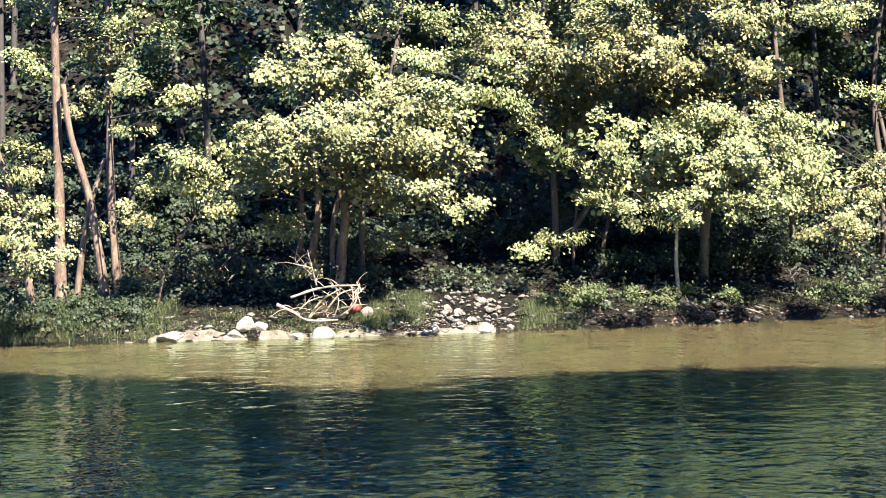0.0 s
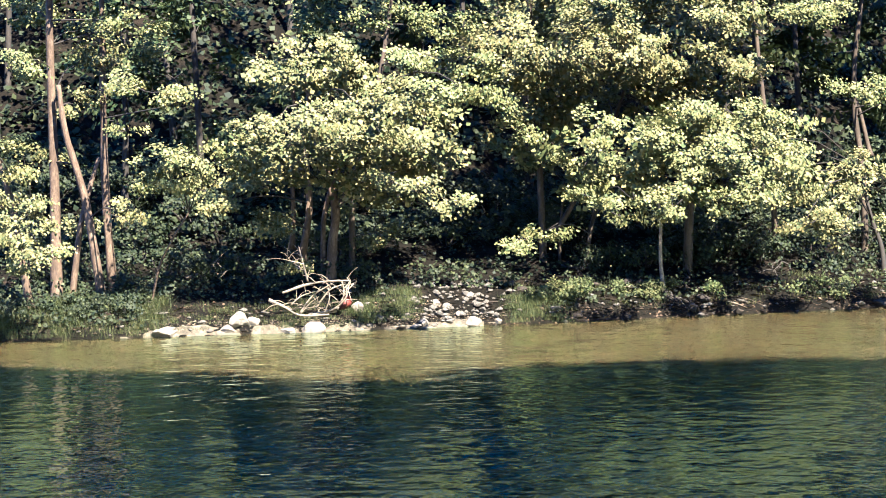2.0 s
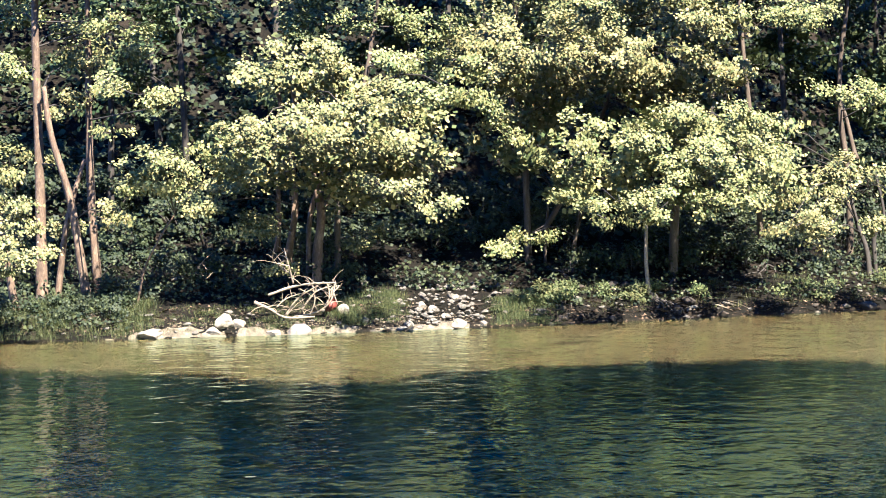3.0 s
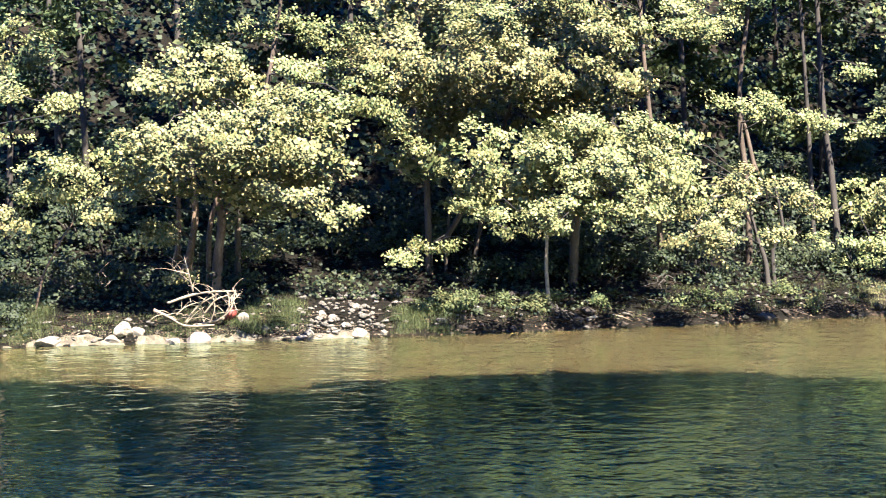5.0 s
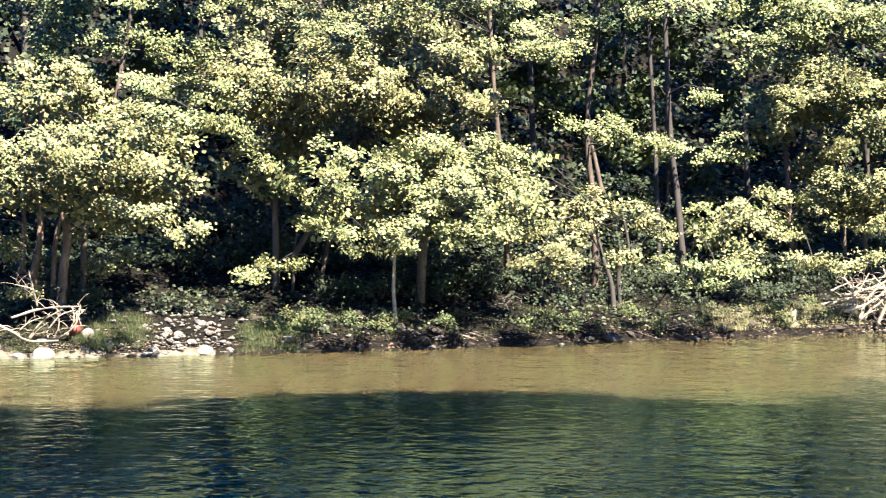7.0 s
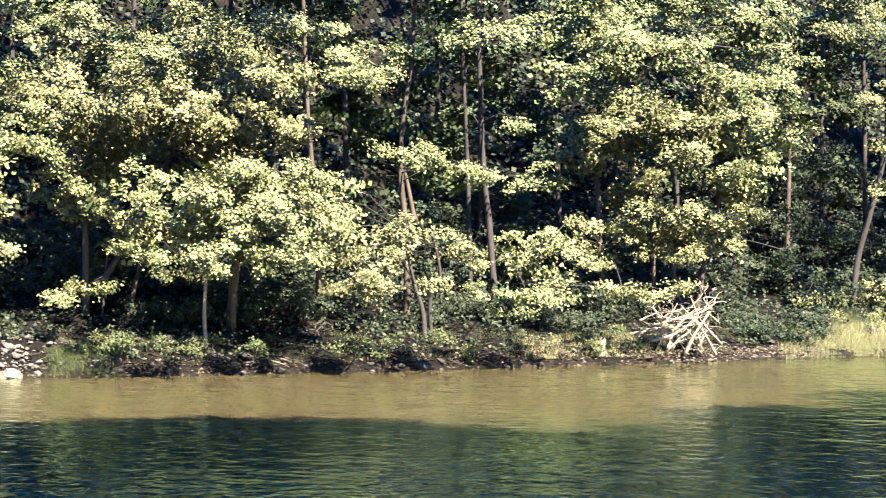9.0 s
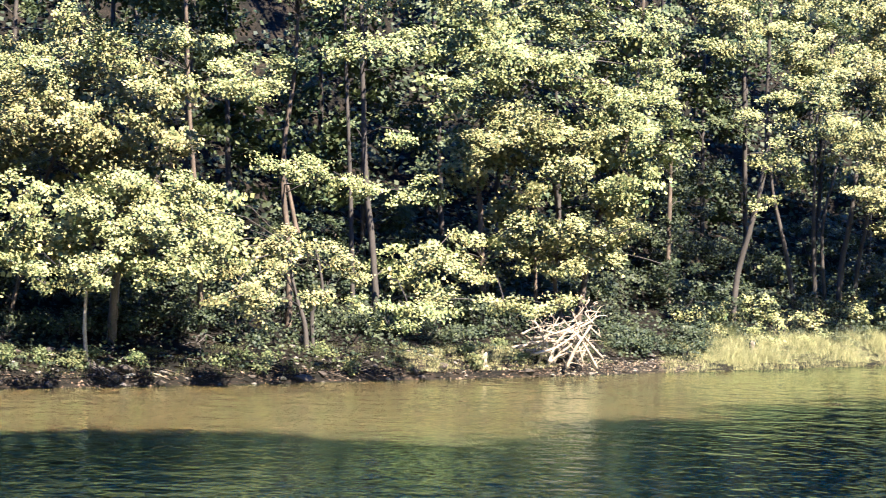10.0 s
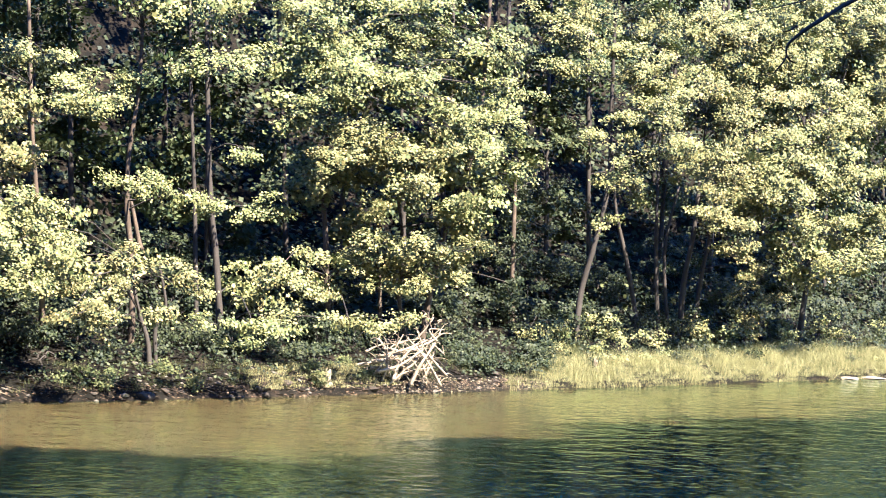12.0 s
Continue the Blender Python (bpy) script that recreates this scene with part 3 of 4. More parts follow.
river_tree((28.81, 79.70),
    [(0.15, [(0.0, 1.58), (0.21, 2.91), (0.61, 4.64), (1.06, 6.76), (1.12, 9.45), (1.2, 13.69)])],
    [(-0.2, -3.8, 7.9, 0.85, 0.76), (-0.0, -4.4, 6.8, 0.76, 0.85), (0.6, -1.2, 11.2, 0.95, 0.76), (-0.8, -1.8, 11.5, 1.14, 0.76), (1.9, -1.3, 10.0, 1.14, 0.66), (-1.5, -2.4, 10.5, 1.14, 0.76), (1.4, -0.2, 12.5, 1.71, 0.76), (-1.1, -1.7, 12.2, 1.33, 0.66), (2.7, -1.2, 9.4, 1.33, 0.57), (0.15, -4.6, 6.2, 0.6, 0.6), (0.9, -5.0, 8.6, 1.1, 0.6), (2.4, -5.2, 7.9, 1.1, 0.6), (1.0, -2.5, 9.0, 1.0, 0.8), (1.1, -2.2, 10.6, 1.0, 0.7), (-0.8, -5.0, 5.2, 0.57, 0.34)], top=2, over=4.0, inner=False, bark=M_BARK_DARK)
river_tree((32.18, 82.19),
    [(0.12, [(0.0, 1.54), (-0.57, 3.7), (-1.11, 5.85), (-1.33, 8.18)]), (0.12, [(0.78, 1.43), (0.61, 3.72), (0.54, 5.7), (0.56, 8.88)]), (0.1, [(1.26, 1.53), (0.96, 4.32), (1.49, 6.74)])],
    [(0.6, -3.0, 7.2, 1.1, 0.7), (-0.9, -2.8, 9.6, 1.1, 0.7), (-0.1, -3.5, 7.9, 1.38, 0.79), (1.4, -2.1, 9.2, 1.58, 0.79), (1.6, -1.2, 10.8, 1.38, 0.79), (0.8, -0.9, 12.2, 1.78, 0.79), (-0.7, -2.1, 11.2, 1.19, 0.79)], top=1, over=4.5, inner=False, bark=M_BARK_DARK)
river_tree((33.77, 82.64),
    [(0.16, [(0.0, 1.45), (0.19, 3.34), (0.48, 5.35), (0.71, 8.37)]), (0.12, [(0.62, 1.54), (0.89, 3.55), (1.13, 4.97), (1.33, 7.4)])],
    [(-0.0, -4.5, 4.9, 1.0, 0.9), (-0.9, -5.0, 5.9, 1.0, 0.8), (0.3, -4.2, 6.5, 1.2, 0.8), (2.8, -0.1, 2.8, 0.9, 0.6), (2.0, -1.0, 3.8, 0.8, 0.5), (0.0, -3.8, 7.2, 1.2, 0.8), (1.2, -2.5, 8.5, 1.4, 0.8), (2.2, -1.4, 10.0, 1.6, 0.9), (1.5, -1.1, 11.5, 1.8, 0.8), (-0.2, -2.7, 10.2, 1.2, 0.8), (0.9, -1.0, 12.3, 1.6, 0.8)], top=0, over=4.0, inner=False, bark=M_BARK_DARK)
river_tree((39.84, 85.77),
    [(0.17, [(0.0, 1.2), (0.26, 2.78), (0.38, 4.47), (0.45, 7.64)])],
    [(-3.0, -5.8, 8.0, 1.26, 0.95), (-4.2, -7.0, 6.7, 1.26, 0.84), (-2.5, -6.0, 6.8, 1.26, 0.84), (-2.1, -5.8, 5.4, 0.95, 0.74), (-0.7, -4.7, 4.3, 1.05, 0.59), (-1.1, -4.3, 8.5, 1.47, 0.84), (0.5, -3.9, 7.5, 1.26, 0.95), (1.0, -3.9, 5.9, 1.05, 0.95), (0.7, -2.4, 9.6, 1.68, 0.95), (-1.4, -3.1, 10.3, 1.68, 0.95), (1.7, -0.3, 12.1, 2.31, 0.95), (-1.3, -1.8, 12.5, 2.31, 0.95), (2.3, -2.2, 4.7, 0.84, 0.63)] + [(0.5, -0.8, 13.9, 2.52, 0.84), (-3.7, -3.7, 12.6, 1.89, 0.84), (2.2, -0.1, 13.4, 1.89, 0.95), (3.4, -0.6, 10.9, 1.68, 1.05), (-2.3, -3.6, 11.3, 1.68, 0.84), (3.4, 0.4, 12.9, 1.89, 0.84)], top=0, over=3.5, inner=True, bark=M_BARK_DARK)
# Tree in the shade of its neighbours, shown by the darkened leaf colour
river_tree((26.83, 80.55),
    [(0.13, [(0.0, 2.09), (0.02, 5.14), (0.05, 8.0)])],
    [(-0.4, 0.2, 6.5, 0.95, 0.67), (0.9, 1.0, 5.2, 0.95, 0.67), (-0.4, 0.3, 4.2, 0.95, 0.67), (1.6, 1.4, 6.5, 0.86, 0.67), (0.1, 0.4, 3.0, 1.14, 0.57), (-1.9, -0.8, 3.6, 0.95, 0.57), (2.2, 1.8, 4.0, 0.86, 0.57)], top=0, over=6.0, inner=False, leaf_mat=M_LEAF_SHADED)


# ---- the wooded slope behind ----
def slope_tree(seed, height, lean):
    rng = np.random.default_rng(100 + seed)
    stems = [(0.13, [(0, 0), (lean * 0.3, height * 0.35), (lean * 0.7, height * 0.7), (lean, height)])]
    boughs = []
    for k in range(20):
        h = rng.uniform(0.12, 1.0)
        a = rng.uniform(0, 2 * math.pi)
        d = rng.uniform(0.3, 2.3) * (1.15 - 0.7 * h)
        boughs.append((round(lean * h + d * math.cos(a), 1), round(d * math.sin(a) * 0.8, 1), round(height * h, 1), rng.uniform(0.7, 1.25), rng.uniform(0.35, 0.6)))
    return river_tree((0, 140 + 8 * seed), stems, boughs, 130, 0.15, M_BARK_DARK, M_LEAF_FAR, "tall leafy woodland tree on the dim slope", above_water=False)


patterns = [slope_tree(k, h, l) for k, (h, l) in enumerate([(11, 0.6), (13, -0.5), (9.5, 0.9), (12, 0.1), (14, -0.8)])]
rng = random.Random(5)
k = 0
for row, (back, step) in enumerate([(8.5, 2.9), (11.5, 4.2), (15.5, 7), (21, 7)]):
    x = -24.0 - row * 2
    while x < 72 + row * 4:
        px, b = x + rng.uniform(-1, 1), back + rng.uniform(-1.2, 1.2)
        py = shore(px) + b
        m = pose(px, py, ground_height(px, py) - 0.05, 0, 0, rng.uniform(0, 360))
        if k < len(patterns):
            patterns[k].matrix_basis = m
        else:
            copy_thing(patterns[k % len(patterns)], m)
        k += 1
        x += step * rng.uniform(0.8, 1.2)


# ---- undergrowth ----
def bush(x, y, wide, high, seed, mat=None, leaf=0.09, per_m2=330, label=""):
    """A shrub: thin stems from the ground and a loose, uneven crown."""
    rng = np.random.default_rng(1000 + seed)
    thing = new("bush")
    thing.location = (x, y, ground_height(x, y) - 0.05)
    leaves = []
    for k in range(int(rng.integers(5, 9))):
        a, h = rng.uniform(-1, 1), rng.uniform(0.3, 0.95)
        c = (a * wide * 0.42, rng.uniform(-0.35, 0.35) * wide, h * high)
        line = smooth_line([(a * 0.1, 0, 0), (c[0] * 0.5, c[1] * 0.5, c[2] * 0.55), c], 6)
        part("stem", tube(line, [0.018 * (1 - 0.7 * i / 6) for i in range(7)], 4), M_BARK_DARK, thing)
        leaves.append(bough_leaves(rng, c, wide * rng.uniform(0.2, 0.34), wide * 0.26, high * rng.uniform(0.13, 0.24), per_m2, leaf, BLADE4, 0.9))
    verts = np.concatenate(leaves)
    link_mesh("foliage", polygons("foliage", verts, 4), mat or M_LEAF_SHADED, thing)
    return tagged(thing, label or "leafy shrub on the shaded bank, shade put into its leaf colour", "bush", "undergrowth of the far bank")


rng = random.Random(11)
k = 0
for back, step, size in ((2.2, 3.0, 0.5), (3.8, 1.7, 1.0), (5.6, 1.8, 1.4), (7.8, 2.4, 2.0)):
    x = -14.0
    while x < 48:
        px, b = x + rng.uniform(-0.5, 0.5), back + rng.uniform(-0.5, 0.5)
        open_scree = -0.9 < px < 3.8 and b < 5.0 or -7.2 < px < -1.0 and b < 3.0
        if not open_scree and not (2 < px < 19 and b < 3.0) and not (px > 25 and b < 2.6) and not (19.5 < px < 26.5 and 2.6 < b < 5.2):
            bush(px, shore(px) + b, size * rng.uniform(1.0, 1.7), size * rng.uniform(0.7, 1.25), k)
        k += 1
        x += step * rng.uniform(0.8, 1.3)


rng = random.Random(12)
for k in range(26):
    x = rng.uniform(2.6, 24)
    bush(x, shore(x) + rng.uniform(0.25, 1.5), rng.uniform(0.3, 0.6), rng.uniform(0.2, 0.42), 400 + k, M_GRASS, 0.06, 420, "small green weed clump on the earthy bank")
for k in range(14):
    x = rng.uniform(-13, -6.8)
    bush(x, shore(x) + rng.uniform(0.4, 1.6), rng.uniform(0.35, 0.7), rng.uniform(0.2, 0.4), 460 + k, leaf=0.065, per_m2=600, label="small weed clump on the grassy bank, coloured as in shade")


rng = random.Random(17)
for k in range(80):
    x = rng.uniform(-12, 24)
    b = rng.uniform(2.2, 4.2) if x > 2 else rng.uniform(0.85, 3.4)
    if -1.6 < x < 4.0 and b < 4.2 or x < -1 and b < 2.4:
        continue
    bush(x, shore(x) + b, rng.uniform(0.7, 1.4), rng.uniform(0.4, 1.15), 600 + k, leaf=0.08, per_m2=300, label="leafy shrub under the riverside trees, leaves coloured as in shade")

rng = random.Random(14)
for k in range(26):
    x = rng.uniform(27, 46)
    bush(x, shore(x) + rng.uniform(0.7, 2.8), rng.uniform(0.25, 0.6), rng.uniform(0.2, 0.45), 900 + k, M_LEAF_SHADED if k % 3 else M_LEAF, 0.06, 600, "small weed clump standing in the pale grass")
for k in range(18):
    x = rng.uniform(22.6, 27.2)
    b = rng.uniform(0.55, 2.3) + max(0, x - 25.6) * 0.5
    bush(x, shore(x) + b, rng.uniform(0.4, 0.9), rng.uniform(0.25, 0.55), 500 + k, leaf=0.075, per_m2=480, label="fresh green shrub between driftwood and grass")
# Sunlit shrubs: the bright alder leaf stands in for sun on them
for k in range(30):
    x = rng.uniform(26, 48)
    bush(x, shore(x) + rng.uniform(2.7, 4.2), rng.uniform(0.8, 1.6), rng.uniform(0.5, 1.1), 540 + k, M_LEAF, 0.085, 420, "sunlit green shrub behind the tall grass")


# ---- stones ----
def rock_mesh(seed, flat=0.75, mat=None, fine=3):
    bm = bmesh.new()
    bmesh.ops.create_icosphere(bm, subdivisions=fine, radius=0.5)
    cuts = random.Random(seed)
    planes = [(Vector((cuts.uniform(-1, 1), cuts.uniform(-1, 1), cuts.uniform(-0.6, 1))).normalized(), cuts.uniform(0.24, 0.36)) for _ in range(15)]
    for v in bm.verts:
        for n, d in planes:
            over = v.co.dot(n) - d
            if over > 0:
                v.co -= n * over * 0.95
        v.co += v.co.normalized() * (0.05 * noise.noise(v.co * 3 + Vector((seed * 7.1, 0, 0))) + 0.02 * noise.noise(v.co * 9 + Vector((seed, 0, 0))))
        v.co.z *= flat
    me = bpy.data.meshes.new("rock")
    bm.to_mesh(me)
    bm.free()
    me.materials.append(mat or M_ROCK)
    return me


ROCK_SHAPES = [rock_mesh(k, 0.8) for k in range(7)]
STONE_SHAPES = [rock_mesh(20 + k, 0.75, M_STONE, 2) for k in range(7)]
DULL_SHAPES = [rock_mesh(30 + k, 0.75, M_CLOD) for k in range(7)]
CLOD_SHAPES = [rock_mesh(40 + k, 0.7, M_CLOD, 2) for k in range(7)]


def rock(x, y, wide, high, k, name="rock", label="", group="", sink=0.25):
    ob = new(name, {"rock": ROCK_SHAPES, "boulder": DULL_SHAPES, "stone": STONE_SHAPES, "clod": CLOD_SHAPES}[name][k % 7])
    ob.location = (x, y, max(ground_height(x, y), -0.05) + high * (0.5 - sink))
    ob.rotation_euler = (0, 0, k * 1.9)
    ob.scale = (wide * 1.15, wide, high * 1.5)
    return tagged(ob, label or "pale weathered boulder at the water's edge", "rock", group)


for k, (x, y, w, h) in enumerate([(-2.95, 61.67, 0.63, 0.44), (-4.77, 61.51, 0.56, 0.50), (-4.45, 61.6, 0.36, 0.26), (-5.02, 61.33, 0.41, 0.22), (-3.52, 61.54, 0.46, 0.19), (-6.57, 61.08, 0.86, 0.27), (-0.23, 62.39, 0.3, 0.21), (0.99, 62.68, 0.42, 0.31), (0.64, 62.85, 0.25, 0.18), (0.36, 63.11, 0.28, 0.17), (0.1, 63.17, 0.25, 0.2), (-1.85, 62.54, 0.44, 0.33), (0.93, 63.67, 0.28, 0.24), (3.7, 64.06, 0.18, 0.18), (5.06, 65.44, 0.32, 0.17), (5.44, 65.66, 0.29, 0.19), (6.68, 64.76, 0.37, 0.2), (1.65, 62.87, 0.25, 0.14), (11.95, 66.8, 0.61, 0.31), (-0.43, 62.29, 0.41, 0.11), (3.04, 64.05, 0.23, 0.14), (6.72, 64.71, 0.26, 0.17), (3.67, 63.86, 0.23, 0.2), (-0.22, 67.5, 0.16, 0.14)]):
    rock(x, y, w, h, k, "rock" if x < 3 else "boulder", "" if x < 3 else "dull half-buried boulder on the earthy bank", "boulders at the water")

rng = random.Random(3)
for k in range(190):
    b = rng.uniform(0.05, 2.6) if k % 3 else rng.uniform(0.05, 1.2)
    x = 0.55 + rng.gauss(0, 0.85) + 0.1 * b
    s = rng.choice((0.06, 0.07, 0.09, 0.11, 0.14, 0.19)) * rng.uniform(0.8, 1.2)
    rock(x, shore(x) + b, s * 1.2, s * 0.85, k, "stone", "pale broken stone of a small scree by the water", "stones of the scree", 0.15)
for k in range(190):
    x = rng.uniform(-12, 24)
    b = rng.uniform(-0.05, 1.1) ** 1.3 if rng.random() < 0.8 else rng.uniform(0.5, 2)
    b = b.real
    s = rng.choice((0.05, 0.06, 0.08, 0.1, 0.15)) * rng.uniform(0.8, 1.3)
    rock(x, shore(x) + b, s * 1.4, s * 0.8, k + 3, "stone", "small dull stone on the earthy bank", "stones along the bank", 0.2)


rng = random.Random(44)
for k in range(45):                                          # broken earth along the foot and the lip of the bank
    x = rng.uniform(2.0, 24.5)
    b = rng.uniform(0.0, 0.4) if k % 2 else rng.uniform(0.5, 1.7)
    s = rng.choice((0.08, 0.10, 0.14, 0.18, 0.24)) * rng.uniform(0.8, 1.3)
    rock(x, shore(x) + b, s * 1.6, s * 0.9, k, "clod", "crumbling clod of reddish earth on the bank", "clods of earth on the bank", 0.3)


# ---- dead wood ----
def dead_heap(base, branches, seed, label, thick, twigs):
    """A tangle of bleached dead branches washed up at the water's edge."""
    rng = random.Random(seed)
    heap = new("driftwood_heap")
    heap.location = (*base, ground_height(*base))
    for k, (r, pts) in enumerate(branches):
        y0 = rng.uniform(-0.4, 0.4)
        p3 = [(a, y0 + rng.uniform(-0.12, 0.12), b) for a, b in pts]
        n = 5 * (len(p3) - 1)
        part("branch", tube(smooth_line(p3, n), [thick * r * (1.05 - 0.6 * i / n) for i in range(n + 1)], 7, 0.6, k), M_DRIFT, heap)
        for _ in range(twigs):                               # side twigs
            i = rng.randrange(len(p3) - 1)
            q = Vector(p3[i]).lerp(Vector(p3[i + 1]), rng.random())
            d = Vector((rng.uniform(-1, 1), rng.uniform(-0.6, 0.6), rng.uniform(-0.4, 0.9))) * rng.uniform(0.2, 0.6)
            part("twig", tube(smooth_line([q, q + d * 0.5 + Vector((0, 0, 0.05)), q + d], 5), [max(0.006, r * 0.28) * (1 - 0.14 * j) for j in range(6)], 5), M_DRIFT, heap)
    far = max((q for r, pts in branches for q in pts), key=lambda q: q[0] + q[1])
    for k in range(7):                                       # a knot of roots at one end
        q = Vector((far[0] + rng.gauss(0, 0.10), rng.gauss(0, 0.15), far[1] - 0.05 + rng.gauss(0, 0.08)))
        d = Vector((rng.gauss(0, 0.5), rng.gauss(0, 0.4), rng.gauss(-0.2, 0.5))) * 0.35
        part("root", tube(smooth_line([q, q + d * 0.5 + Vector((rng.gauss(0, 0.04), 0, rng.gauss(0, 0.04))), q + d], 5), [0.016 * (1 - 0.15 * j) for j in range(6)], 5, 0.4, k), M_DRIFT, heap)
    return tagged(heap, label, "driftwood")


dead_heap((-2.96, 61.88),
    [(0.049, [(-1.07, 0.59), (-0.67, 0.4), (-0.29, 0.2), (0.41, 0.21)]), (0.044, [(-0.13, 0.17), (0.47, 0.29), (0.8, 0.57), (0.91, 0.98)]), (0.044, [(-0.73, 0.75), (-0.12, 0.94), (0.42, 1.02), (0.94, 1.02)]), (0.033, [(-0.12, 1.0), (-0.21, 1.42), (-0.33, 1.9)]), (0.022, [(-0.2, 1.46), (-0.61, 1.58)]), (0.022, [(-0.17, 1.26), (-0.45, 1.37)]), (0.033, [(-0.33, 0.23), (0.01, 0.66), (0.49, 0.95)]), (0.033, [(0.07, 0.35), (0.42, 0.78), (0.8, 0.91)]), (0.027, [(0.27, 0.21), (0.42, 0.58), (0.37, 0.92)])] + [(0.044, [(0.58, 0.3), (0.76, 0.64), (0.72, 0.99)]), (0.027, [(-0.53, 0.45), (-0.26, 0.67), (0.15, 0.79)])], 1, "tangle of bleached dead branches beside the boulders", 0.75, 7)
dead_heap((20.56, 71.27),
    [(0.08, [(-1.48, 0.51), (-0.83, 0.68), (-0.13, 0.92), (0.79, 1.27), (1.12, 1.52)]), (0.053, [(-1.31, 0.97), (-0.84, 1.18), (-0.24, 1.25)]), (0.08, [(-0.0, 0.0), (0.29, 0.66), (0.73, 1.27)]), (0.067, [(-0.57, 0.16), (-0.32, 0.75), (0.17, 1.25)]), (0.053, [(-0.47, 0.79), (0.19, 0.45), (0.68, -0.02)]), (0.053, [(0.39, 0.94), (0.93, 0.62)]), (0.053, [(0.44, 0.66), (0.62, 0.07)]), (0.04, [(0.79, 1.32), (0.57, 1.66), (1.03, 1.66)]), (0.04, [(-0.82, 0.35), (-0.22, 0.55), (0.39, 0.64)])] + [(0.053, [(-0.71, 0.68), (-0.51, 0.18)]), (0.04, [(0.79, 1.24), (1.22, 0.9)]), (0.04, [(-1.22, 0.61), (-0.53, 0.79), (0.07, 1.08)]), (0.067, [(-1.02, 0.4), (-0.32, 0.62), (0.38, 1.08)]), (0.053, [(-0.8, 1.09), (-0.03, 1.0), (0.8, 1.12)]), (0.067, [(-0.37, 0.09), (-0.06, 0.58), (0.42, 1.16)]), (0.053, [(0.2, 0.08), (0.56, 0.54), (0.84, 0.9)]), (0.08, [(-1.13, 0.7), (-0.22, 0.79), (0.49, 0.87)]), (0.053, [(-0.21, 0.39), (0.23, 0.75), (0.48, 1.33)])] + [(0.053, [(-1.32, 0.48), (-0.42, 0.56), (0.5, 0.69)]), (0.067, [(-0.93, 0.83), (-0.13, 1.08), (0.69, 1.41)]), (0.053, [(-0.65, 0.03), (-0.17, 0.39), (0.6, 0.54)]), (0.053, [(0.51, 0.07), (0.77, 0.57), (0.92, 1.15)]), (0.04, [(-0.63, 0.93), (-0.34, 1.22), (0.33, 1.38)])] + [(0.05, [(-0.9, 1.35), (-0.3, 0.7), (0.2, 0.0)]), (0.04, [(-1.2, 0.2), (-0.6, 0.9), (-0.2, 1.5)]), (0.06, [(0.95, 0.0), (0.45, 0.8), (-0.1, 1.4)]), (0.04, [(1.15, 0.3), (0.5, 1.0), (0.2, 1.65)]), (0.04, [(-0.9, 0.0), (-0.7, 0.7), (-0.95, 1.3)]), (0.03, [(0.1, 1.2), (0.6, 1.75), (0.75, 2.1)])], 2, "sunlit heap of bleached dead branches under hanging leaves", 0.72, 6)

dead_heap((-5.85, 64.0), [(0.055, [(-0.4, 0.08), (0.0, 0.2), (0.45, 0.28)]), (0.045, [(-0.3, 0.22), (0.1, 0.12), (0.5, 0.18)]), (0.035, [(-0.1, 0.05), (0.15, 0.25), (0.3, 0.42)])], 3, "pale broken branches lying among dark shrubs", 0.9, 3)


def stump(x, y, wide, high, label):
    """A short broken trunk, splintered at the top."""
    thing = new("tree_stump")
    thing.location = (x, y, max(ground_height(x, y), 0))
    line = smooth_line([(0, 0, -0.1), (0.02, 0, high * 0.5), (0.06, 0, high)], 7)
    bm = tube(line, [wide * 0.5 * (1.35 - 0.9 * min(i, 4) / 7) for i in range(8)], 11, 0.5, x)
    bm.verts.ensure_lookup_table()
    for k, v in enumerate(bm.verts[-11:]):
        v.co.z += high * 0.22 * math.sin(k * 2.4)
    part("trunk", bm, M_DRIFT, thing)
    for k in range(4):
        a = k * 1.7 + 0.4
        part("root", tube(smooth_line([(0, 0, 0.08), (math.cos(a) * wide * 0.7, math.sin(a) * wide * 0.5, 0.05), (math.cos(a) * wide * 1.3, math.sin(a) * wide, -0.08)], 5), [wide * 0.16 * (1 - 0.13 * j) for j in range(6)], 6, 0.3, k), M_DRIFT, thing)
    return tagged(thing, label, "tree stump")


stump(17.75, 69.9, 0.20, 0.40, "pale broken stump at the muddy water's edge")
stump(28.24, 76.2, 0.15, 0.30, "pale weathered stump standing in the tall grass")
for k, (x, y, w) in enumerate([(40.3, 82.45, 0.9), (41.6, 83.25, 1.5), (42.9, 84.1, 1.1)]):
    rock(x, y, w, 0.16, k + 2, "rock", "flat pale slab at the grassy water's edge", "slabs at the water")


